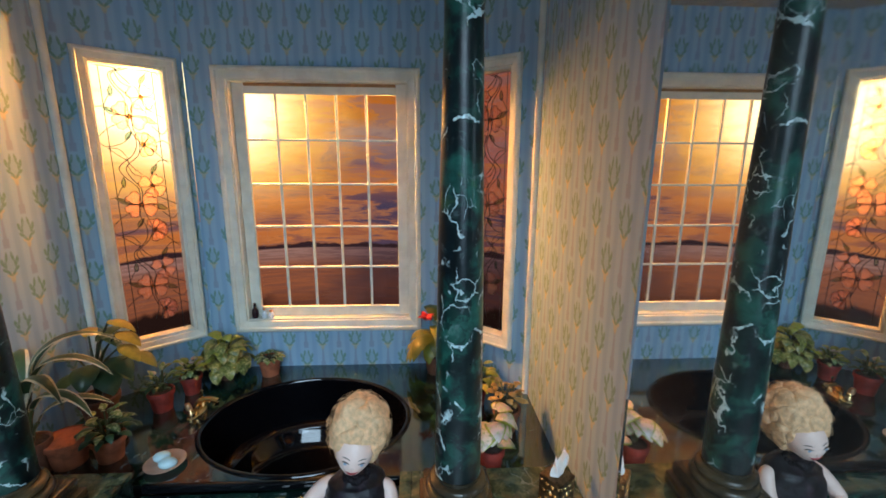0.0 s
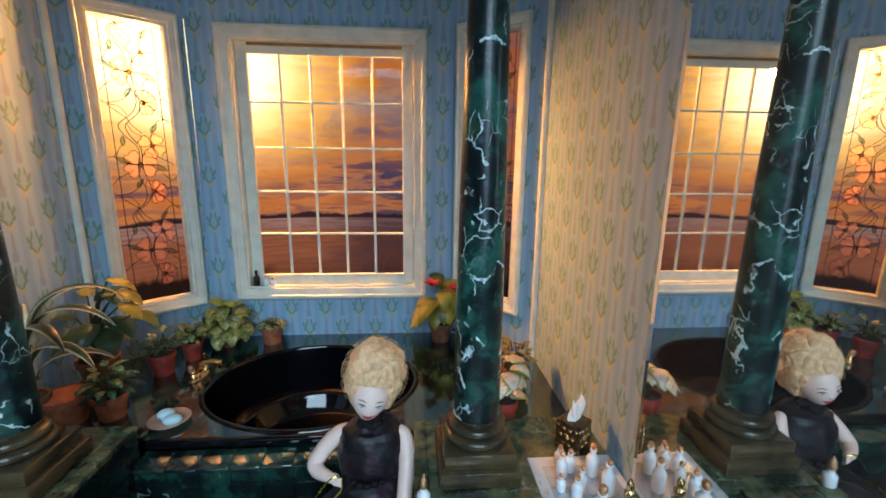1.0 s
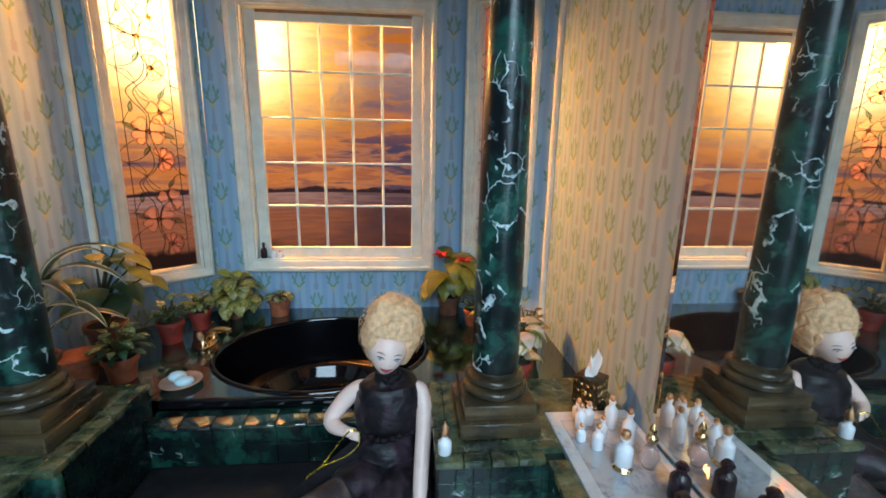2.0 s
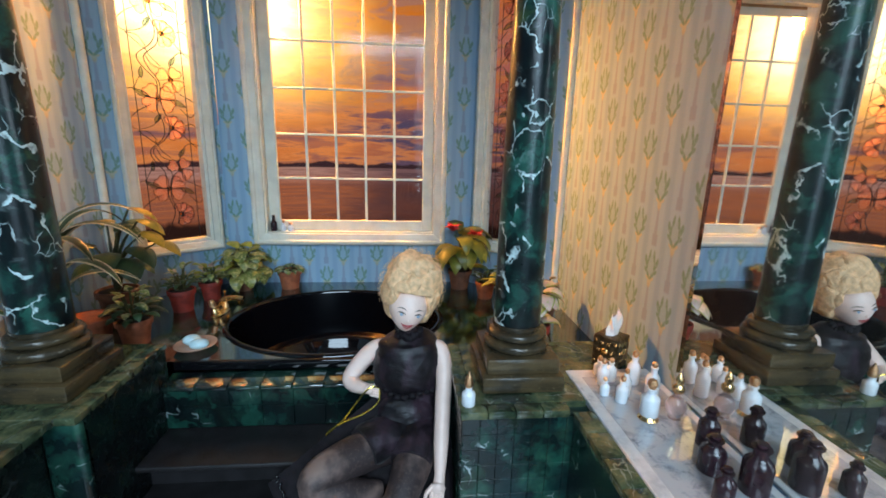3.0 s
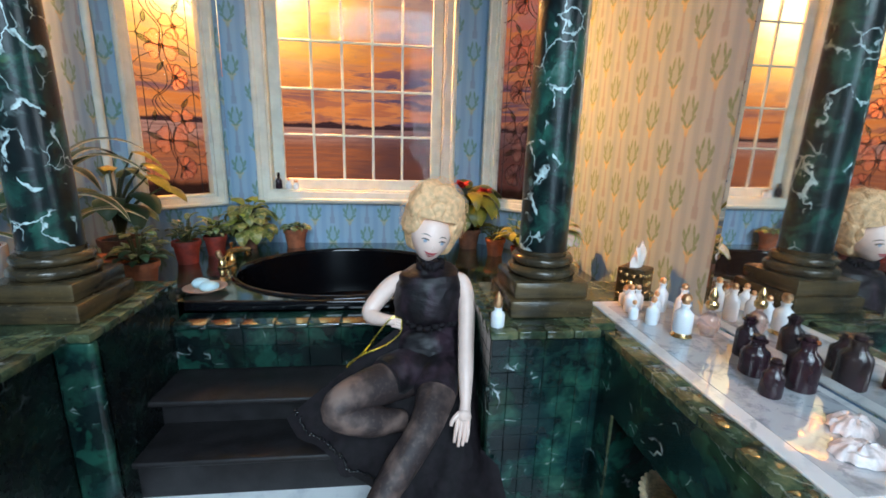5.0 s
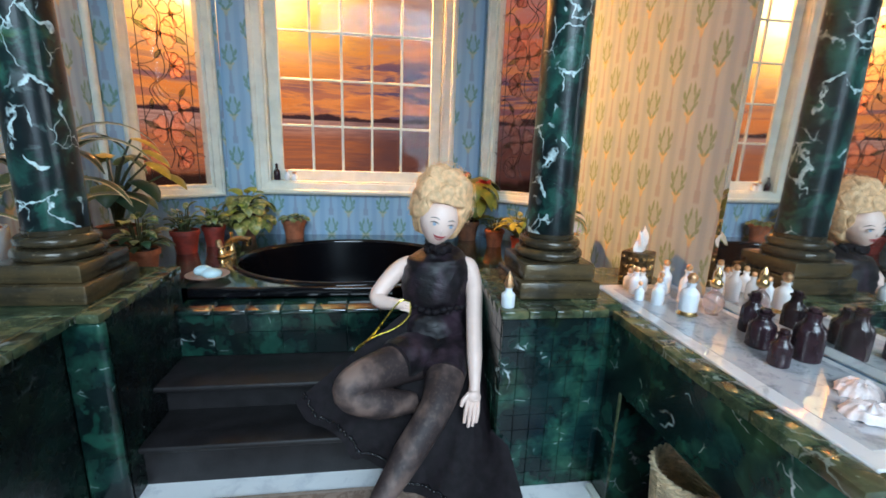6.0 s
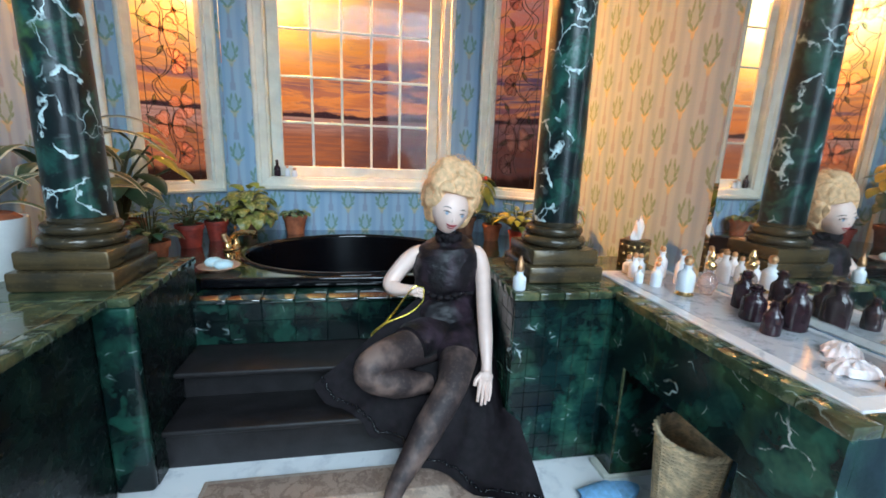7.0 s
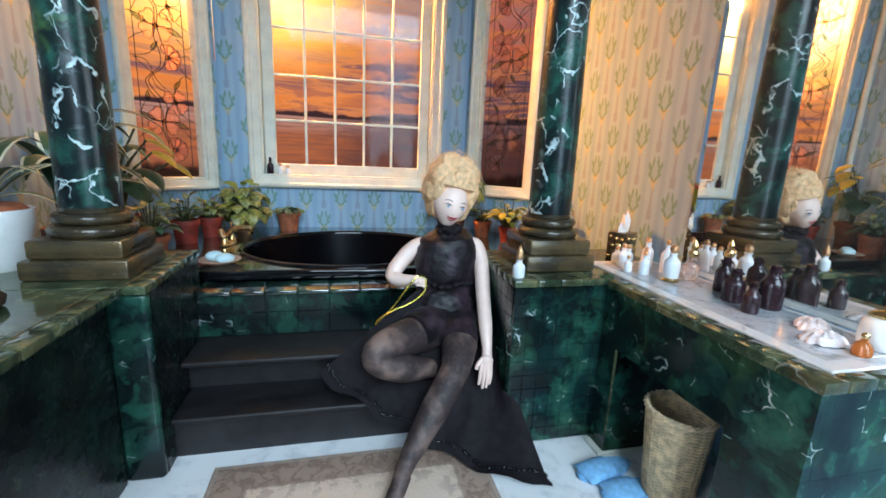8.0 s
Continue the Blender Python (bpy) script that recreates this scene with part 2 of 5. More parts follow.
def glass_pane_material(name, tint=(1, 1, 1), gloss=0.05, milk=None):
    s = Shader(name)
    t = s.tree
    clear = t.nodes.new("ShaderNodeBsdfTransparent")
    clear.inputs[0].default_value = (*tint, 1)
    shine = t.nodes.new("ShaderNodeBsdfGlossy")
    shine.inputs["Roughness"].default_value = gloss
    fres = t.nodes.new("ShaderNodeFresnel")
    fres.inputs[0].default_value = 1.22
    m = t.nodes.new("ShaderNodeMixShader")
    t.links.new(fres.outputs[0], m.inputs[0])
    body = clear
    if milk:
        cloudy = s.node("ShaderNodeBsdfTranslucent", Color=milk)
        body = t.nodes.new("ShaderNodeMixShader")
        body.inputs[0].default_value = 0.3
        t.links.new(clear.outputs[0], body.inputs[1])
        t.links.new(cloudy.outputs[0], body.inputs[2])
    t.links.new(body.outputs[0], m.inputs[1])
    t.links.new(shine.outputs[0], m.inputs[2])
    t.links.new(m.outputs[0], t.nodes["Material Output"].inputs[0])
    return s.material


def sunset_material():
    """A back-lit print of a sunset over a bay: lamp glow high up, torn clouds lit from below, a dark far shore, rippled water."""
    s = Shader("sunset_print")
    at = s.place()
    x, y, z = s.xyz(at)
    puff = s.cloud(s.vec(x * 0.5, 0.0, z * 2.2), 2.2, 6, 0.62, 0.4)
    torn = s.cloud(s.vec(x * 0.8, 1.0, z * 2.6), 2.6, 8, 0.66, 0.7)
    wisp = s.cloud(s.vec(x * 0.7, 6.0, z * 5.0), 2.4, 8, 0.64, 0.5)
    bars = s.cloud(s.vec(x * 0.55, 3.0, z * 4.6), 2.4, 8, 0.64, 0.55)
    h = (z + (puff - 0.5) * 0.24 - 1.5) / 1.5
    east = s.step(x + (torn - 0.5) * 0.9, -1.1, -0.4)
    warm = s.ramp(h, [(0.06, (0.75, 0.22, 0.06)), (0.15, (0.95, 0.27, 0.06)), (0.2, (0.36, 0.14, 0.12)), (0.25, (0.85, 0.27, 0.08)), (0.31, (1.0, 0.32, 0.06)),
                      (0.345, (0.62, 0.26, 0.15)), (0.4, (1.0, 0.4, 0.08)), (1.0, (0.95, 0.42, 0.08))])
    dusk = s.ramp(h, [(0.06, (0.34, 0.12, 0.1)), (0.13, (0.6, 0.18, 0.08)), (0.18, (0.22, 0.1, 0.13)), (0.25, (0.1, 0.085, 0.16)), (0.31, (0.72, 0.2, 0.07)), (0.4, (0.95, 0.3, 0.06)),
                      (0.47, (0.75, 0.25, 0.13)), (0.53, (0.33, 0.17, 0.2)), (0.61, (0.6, 0.34, 0.28)), (0.7, (0.66, 0.38, 0.28)), (0.79, (0.95, 0.32, 0.05)), (0.87, (0.95, 0.26, 0.025)), (1.0, (0.6, 0.28, 0.12))])
    sky_c = s.mix(east, warm, dusk)
    side = s.step(x, 0.2, 0.45) * (1.0 - s.step(x, 0.72, 0.9))
    sky_c = s.mix(side * 0.7, sky_c, s.mix(s.step(z + (torn - 0.5) * 0.5, 1.85, 2.1), (0.16, 0.08, 0.13), (0.85, 0.2, 0.13)))
    low = 1.0 - s.step(z, 1.98, 2.16)
    under = s.step(bars, 0.42, 0.5) - s.step(bars, 0.5, 0.58)
    sky_c = s.mix(s.step(bars, 0.5, 0.56) * low * (0.4 + east * 0.45), sky_c, (0.12, 0.085, 0.15))
    sky_c = s.mix(under.max(0.0) * low * 0.6, sky_c, (1.0, 0.34, 0.1))
    grey = s.step(torn, 0.5, 0.57) * (1.0 - low)
    sky_c = s.mix(grey * (0.3 + east * 0.25), sky_c, s.mix(s.step(wisp, 0.45, 0.6), (0.42, 0.24, 0.24), (0.62, 0.3, 0.2)))
    flame = s.step(wisp, 0.52, 0.6) * (1.0 - s.step(wisp, 0.62, 0.7)) * (1.0 - low)
    sky_c = s.mix(flame * 0.5, sky_c, (1.0, 0.33, 0.03))
    ripple = s.cloud(s.vec(x * 0.9, 0.0, z * 20.0), 2.5, 5, 0.6)
    near = s.mix(east, (0.5, 0.15, 0.06), (0.17, 0.06, 0.045))
    afar = s.mix(east, (0.55, 0.28, 0.22), (0.26, 0.13, 0.13))
    sea = s.mix(s.step(z, 1.36, 1.5), near, afar)
    sea = s.mix(s.step(ripple, 0.44, 0.56) * 0.55, sea, s.mix(east, (0.24, 0.09, 0.07), (0.09, 0.05, 0.06)))
    sea = s.mix(1.0 - s.step(z, 0.85, 1.25), sea, (0.09, 0.028, 0.02))
    shore = 1.575 + (s.cloud(s.vec(x, 0.0, 0.0), 2.4, 7, 0.62) - 0.5) * 0.16
    col = s.mix(s.step(z, 1.535, 1.545), sea, s.mix(s.step(z - shore, -0.008, 0.01), (0.055, 0.026, 0.03), sky_c))
    foot = 1.0 - s.step(z - (s.cloud(s.vec(x, 5.0, 0.0), 5.0, 6, 0.65) - 0.5) * 0.3, 1.07, 1.13)
    col = s.mix(foot * s.step((x + 0.72).abs(), 0.5, 0.8), col, (0.03, 0.013, 0.01))
    dx, dz = (x + 1.74) / 0.93, (z - 2.78) / 0.74
    r = (dx * dx + dz * dz).sqrt() + (puff - 0.5) * 0.35 + (torn - 0.5) * 0.3
    glow = (1.0 - s.step(r, 0.6, 1.5)) * s.step(z + (torn - 0.5) * 0.4, 1.66, 1.9)
    core = (1.0 - s.step(r, 0.0, 1.3)).power(2.2)
    far = 1.0 - s.step(x, -0.9, 0.9) * 0.4
    col = s.mix(glow * 0.66, col, (1.0, 0.5, 0.09))
    col = s.mix((core * 3.0).min(1.0), col, (1.0, 0.8, 0.4))
    e = s.node("ShaderNodeEmission", Color=col, Strength=(0.47 * far + glow * 0.68 + core * 1.7) * SUNSET)
    s.tree.links.new(e.outputs[0], s.tree.nodes["Material Output"].inputs[0])
    return s.material


PAPER = wallpaper_material()
MARBLE = marble_material("green_marble", dark=0.96, rich=0.22, cut=0.5, jag=0.03, size=7.5, rare=0.63, vein=0.85)
# The green marble again, with the fascia's shade mixed into its colour.
MARBLE_SHADED = marble_material("shaded_green_marble", dark=0.62, rich=0.1, cut=0.5, jag=0.03, size=7.5, rare=0.63, vein=0.85)
MARBLE_COLUMN = shaft_material()
# Dark marble of the left side, with the shade there added to its colour.
MARBLE_DIM = marble_material("dark_marble_with_shade", dark=0.2, vein=0.5, rare=0.62, gloss=0.2, relief=0.1)
MARBLE_DECK = marble_material("near_black_marble", dark=0.58, vein=0.4, gloss=0.05, relief=0.12, coat=1.0, sheen=0.075)
MARBLE_TOP = coping_material()
STEP_DARK = plain("black_step_paint", (0.011, 0.0094, 0.0105), 0.52, vary=0.45)
WHITE_WOOD = plain("cream_white_paint", (0.68, 0.69, 0.6), 0.58, vary=0.09, scale=9.0)
GAP_LIGHT_BROWN = plain("gap_light_brown", (0.34, 0.18, 0.07), 0.6)
WHITE_FLOOR = white_marble_material(rough=0.04, ior=1.8)
FLOOR_WHITE = white_marble_material("white_floor_marble", (0.6, 0.62, 0.66), (0.88, 0.89, 0.9), 0.12)
GREY_MARBLE = white_marble_material("grey_marble_inlay", (0.13, 0.15, 0.18), (0.46, 0.48, 0.51), 0.015, 2.3, 2.0)
BRONZE = bronze_material()
BLACK_GLOSS = plain("black_porcelain", (0.003, 0.003, 0.004), 0.06, vary=0.1, relief=0.0)
BLACK_BASIN = plain("black_enamel", (0.002, 0.002, 0.003), 0.25, vary=0.1, relief=0.0, Specular_IOR_Level=0.06)
GOLD = plain("polished_brass", (0.83, 0.58, 0.27), 0.2, 1.0, vary=0.1)
GROUT = plain("dark_green_grout", (0.012, 0.034, 0.027), 0.5)
LEAD = plain("dark_lead", (0.012, 0.01, 0.01), 0.5, 0.4)
PLASTER = plain("grey_plaster", (0.35, 0.34, 0.33), 0.8, vary=0.1)
PANE = glass_pane_material("window_glass")
SUNSET_PRINT = sunset_material()


def mirror_material():
    """Silvered glass under a thin film of dust."""
    s = Shader("silvered_mirror")
    at = s.place()
    s.set(Base_Color=(0.84, 0.84, 0.82), Metallic=1.0, Roughness=s.step(s.cloud(at, 2.5, 3), 0.4, 0.8) * 0.03 + 0.012)
    dust = s.node("ShaderNodeBsdfDiffuse", Color=(0.62, 0.6, 0.56))
    m = s.tree.nodes.new("ShaderNodeMixShader")
    s.feed(m.inputs[0], s.cloud(at, 1.7, 4) * 0.045 + 0.006)
    s.tree.links.new(s.bsdf.outputs[0], m.inputs[1])
    s.tree.links.new(dust.outputs[0], m.inputs[2])
    s.tree.links.new(m.outputs[0], s.tree.nodes["Material Output"].inputs[0])
    return s.material


MIRROR = mirror_material()


# ---- mesh helpers (full-size metres) ----
def finish(name, bm, material, matrix=None, angle=35):
    me = bpy.data.meshes.new(name)
    for v in bm.verts:
        v.co *= K
    bm.normal_update()
    bm.to_mesh(me)
    bm.free()
    for m in material if isinstance(material, (list, tuple)) else [material]:
        me.materials.append(m)
    me.polygons.foreach_set("use_smooth", [True] * len(me.polygons))
    me.set_sharp_from_angle(angle=radians(angle))
    return me


def scaled(m):
    m = m.copy()
    m.translation *= K
    return m


def part(name, bm, material, parent=None, label="", at=None, angle=35):
    ob = new(name, bm if isinstance(bm, bpy.types.Mesh) else finish(name, bm, material, angle=angle))
    ob.parent = parent
    if at is not None:
        ob.matrix_basis = scaled(at)
    return tagged(ob, label)


def thing(name, label, category, at=None, group="", kind=""):
    ob = new(name)
    ob.empty_display_size = 0.05 * K
    if at is not None:
        ob.matrix_basis = scaled(at)
    return tagged(ob, label, category, group, kind)


def box(bm, x0, x1, y0, y1, z0, z1, bevel=0.0, seg=1):
    vs = [bm.verts.new(p) for p in ((x0, y0, z0), (x1, y0, z0), (x1, y1, z0), (x0, y1, z0), (x0, y0, z1), (x1, y0, z1), (x1, y1, z1), (x0, y1, z1))]
    fs = [bm.faces.new([vs[i] for i in f]) for f in ((3, 2, 1, 0), (4, 5, 6, 7), (0, 1, 5, 4), (1, 2, 6, 5), (2, 3, 7, 6), (3, 0, 4, 7))]
    if bevel:
        es = {e for f in fs for e in f.edges}
        bmesh.ops.bevel(bm, geom=list(es), offset=bevel, segments=seg, affect="EDGES", profile=0.5)
    return bm


def block(x0, x1, y0, y1, z0, z1, bevel=0.0, seg=1):
    return box(bmesh.new(), x0, x1, y0, y1, z0, z1, bevel, seg)


def lathe(bm, profile, segs=24, cx=0.0, cy=0.0, sx=1.0, sy=1.0, cap=True, mat=0):
    rings = []
    for r, z in profile:
        rings.append([bm.verts.new((cx + sx * r * math.cos(2 * math.pi * i / segs), cy + sy * r * math.sin(2 * math.pi * i / segs), z)) for i in range(segs)])
    fs = []
    for a, b in zip(rings, rings[1:]):
        for i in range(segs):
            j = (i + 1) % segs
            fs.append(bm.faces.new((a[i], a[j], b[j], b[i])))
    if cap:
        fs.append(bm.faces.new(rings[0][::-1]))
        fs.append(bm.faces.new(rings[-1]))
    for f in fs:
        f.material_index = mat
    return bm


def tube(bm, pts, radius, segs=8, mat=0, cap=True, flat=1.0):
    """A round bar along points; radius may be one number or one for each point."""
    pts = [Vector(p) for p in pts]
    radii = radius if isinstance(radius, (list, tuple)) else [radius] * len(pts)
    up, rings = None, []
    for i, p in enumerate(pts):
        d = (pts[min(i + 1, len(pts) - 1)] - pts[max(i - 1, 0)]).normalized()
        if up is None:
            up = Vector((0, 0, 1)) if abs(d.z) < 0.9 else Vector((1, 0, 0))
        side = d.cross(up).normalized()
        up = side.cross(d).normalized()
        rings.append([bm.verts.new(p + radii[i] * (side * math.cos(a) + up * flat * math.sin(a))) for a in (2 * math.pi * k / segs for k in range(segs))])
    fs = []
    for a, b in zip(rings, rings[1:]):
        for i in range(segs):
            j = (i + 1) % segs
            fs.append(bm.faces.new((a[i], b[i], b[j], a[j])))
    if cap:
        fs.append(bm.faces.new(rings[0]))
        fs.append(bm.faces.new(rings[-1][::-1]))
    for f in fs:
        f.material_index = mat
    return bm


def smooth_path(pts, n=6):
    """Catmull-Rom points through pts."""
    pts = [Vector(p) for p in pts]
    pts = [pts[0] * 2 - pts[1]] + pts + [pts[-1] * 2 - pts[-2]]
    out = []
    for i in range(1, len(pts) - 2):
        a, b, c, d = pts[i - 1:i + 3]
        for k in range(n):
            t = k / n
            out.append(0.5 * (2 * b + (c - a) * t + (2 * a - 5 * b + 4 * c - d) * t * t + (3 * b - a - 3 * c + d) * t ** 3))
    return out + [pts[-2]]


# ---- the room ----
LEFT, RIGHT, BACK, CEIL, OUT = -2.205, 0.78, 3.18, 3.42, -0.6
BAY_L, BAY_R, BAY_Y = -1.655, 0.21, 2.70
DECK, TOP, LEDGE = 0.655, 0.778, 0.605


def wall_matrix(p0, p1):
    a = math.degrees(math.atan2(p1[1] - p0[1], p1[0] - p0[0]))
    return pose(p0[0], p0[1], 0, 0, 0, a)


def wall(name, p0, p1, label, hole=None, thick=0.1, z0=0.0, over=(0.0, 0.0), slit=None):
    n = math.dist(p0, p1)
    bm = bmesh.new()
    a, b = -over[0], n + over[1]
    if hole:
        h0, h1, v0, v1 = hole
        if slit:
            s0, s1, w = slit
            box(bm, a, a + w, 0, thick, z0, s0)
            box(bm, a, a + w, 0, thick, s1, CEIL)
            a += w
        box(bm, a, h0, 0, thick, z0, CEIL)
        box(bm, h1, b, 0, thick, z0, CEIL)
        box(bm, h0, h1, 0, thick, z0, v0)
        box(bm, h0, h1, 0, thick, v1, CEIL)
    else:
        box(bm, a, b, 0, thick, z0, CEIL)
    ob = new(name, finish(name, bm, PAPER))
    ob.matrix_basis = scaled(wall_matrix(p0, p1))
    return tagged(ob, label, "wall", kind="structure")


PL, PA, PB, PR = (LEFT, BAY_Y), (BAY_L, BACK), (BAY_R, BACK), (RIGHT, BAY_Y)
SIDE_LEN = math.dist(PL, PA)
SIDE_HOLE = (0.186, SIDE_LEN - 0.106, 1.014, 2.93)
MAIN_X0, MAIN_X1 = -1.37 - BAY_L, -0.075 - BAY_L
MAIN_HOLE = (MAIN_X0, MAIN_X1, 1.055, 2.875)
wall("wall_left", (LEFT, OUT), PL, "side wall in powder-blue striped paper with green tulips")
wall("wall_bay_left", PL, PA, "angled bay wall in powder-blue striped tulip paper", SIDE_HOLE)
wall("wall_back", PA, PB, "back wall of the bay in powder-blue striped tulip paper", MAIN_HOLE, slit=(1.85, 2.98, 0.003))
wall("wall_bay_right", PB, PR, "angled bay wall in powder-blue striped tulip paper", (SIDE_LEN - SIDE_HOLE[1], SIDE_LEN - SIDE_HOLE[0], 1.014, 2.93), over=(0.04, 0.0))
wall("wall_right", PR, (RIGHT, OUT), "side wall in powder-blue striped paper with green tulips")
ob = new("ceiling", finish("ceiling", block(LEFT - 0.1, RIGHT + 0.1, OUT, BACK + 0.1, CEIL, CEIL + 0.1), PLASTER))
tagged(ob, "plain off-white ceiling above the papered walls", "ceiling", kind="structure")
ob = new("floor", finish("floor", block(LEFT - 0.1, RIGHT + 0.1, OUT, BACK + 0.1, -0.1, 0.0), FLOOR_WHITE))
tagged(ob, "white veined marble floor", "floor", kind="structure")


def trim(name, x, y, label):
    ob = new(name, finish(name, lathe(bmesh.new(), [(0.024, DECK), (0.024, CEIL)], 16, x, y), WHITE_WOOD))
    tagged(ob, label, "trim", kind="structure")


trim("trim_left", LEFT + 0.012, BAY_Y - 0.004, "cream corner bead where the bay begins")
trim("trim_right", RIGHT - 0.012, BAY_Y - 0.004, "cream corner bead where the bay begins")


# ---- windows ----
def casing(parent, x0, x1, z0, z1, w, proud):
    """Four mitred mouldings round an opening, standing proud of the wall."""
    prof = [(0.0, 0.0), (0.0, -proud * 0.75), (w * 0.16, -proud), (w * 0.36, -proud), (w * 0.45, -proud * 0.72), (w * 0.8, -proud * 0.6), (w, -proud * 0.5), (w, 0.0)]
    corners = [(x0, z0, -1, -1), (x1, z0, 1, -1), (x1, z1, 1, 1), (x0, z1, -1, 1)]
    for i in range(4):
        bm = bmesh.new()
        ends = []
        for cx, cz, ox, oz in (corners[i], corners[(i + 1) % 4]):
            ends.append([bm.verts.new((cx - ox * (d - w), y, cz - oz * (d - w))) for d, y in prof])
        n = len(prof)
        for k in range(n):
            bm.faces.new((ends[0][k], ends[0][(k + 1) % n], ends[1][(k + 1) % n], ends[1][k]))
        bm.faces.new(ends[0][::-1])
        bm.faces.new(ends[1])
        bmesh.ops.recalc_face_normals(bm, faces=bm.faces)
        part("casing", bm, WHITE_WOOD, parent, angle=20)


def main_window():
    t = thing("window_1", "cream painted sash window of twenty-five panes facing the sunset", "window", wall_matrix(PA, PB), kind="structure")
    x0, x1, z0, z1 = MAIN_HOLE
    casing(t, x0, x1, z0, z1, 0.085, 0.05)
    g0, g1, b0, b1 = -1.274 - BAY_L, -0.168 - BAY_L, 1.148, 2.785
    for name, d in (("jamb", (x0, x0 + 0.012, z0, z1)), ("jamb", (x1 - 0.012, x1, z0, z1)), ("head", (x0 + 0.012, x1 - 0.012, z1 - 0.012, z1)), ("window_sill", (x0 + 0.012, x1 - 0.012, z0, z0 + 0.014))):
        part(name, block(d[0], d[1], -0.006, 0.1, d[2], d[3], 0.002), WHITE_WOOD, t)
    for name, d in (("stile", (x0 + 0.014, g0, z0 + 0.016, z1 - 0.014)), ("stile", (g1, x1 - 0.014, z0 + 0.016, z1 - 0.014)), ("rail", (g0, g1, z0 + 0.0142, b0)), ("rail", (g0, g1, b1, z1 - 0.036))):
        part(name, block(d[0], d[1], 0.055, 0.085, d[2], d[3], 0.004), WHITE_WOOD, t)
    # Added strip, coloured like the dim orange light leaking over the top rail.
    part("gap_light_strip", block(g0, g1, 0.066, 0.08, z1 - 0.036, z1 - 0.0125), GAP_LIGHT_BROWN, t, "thin strip coloured for the orange light in the gap")
    w, h = (g1 - g0) / 5, (b1 - b0) / 5
    for i in range(1, 5):
        part("muntin", block(g0 + i * w - 0.009, g0 + i * w + 0.009, 0.06, 0.08, b0, b1, 0.003), WHITE_WOOD, t)
        part("muntin", block(g0, g1, 0.062, 0.078, b0 + i * h - 0.008, b0 + i * h + 0.008, 0.003), WHITE_WOOD, t)
    for i in range(5):
        for j in range(5):
            p = part("pane", block(g0 + i * w + 0.002, g0 + (i + 1) * w - 0.002, 0.0695, 0.0705, b0 + j * h + 0.002, b0 + (j + 1) * h - 0.002), PANE, t)
            p.visible_shadow = False


main_window()

PETAL = glass_pane_material("rose_opal_glass", (1.0, 0.92, 0.9), 0.1, (0.95, 0.6, 0.52))
LEAFGLASS = glass_pane_material("green_stained_glass", (0.72, 0.8, 0.72), 0.1)
HEARTGLASS = glass_pane_material("amber_stained_glass", (1.0, 0.8, 0.3), 0.1)


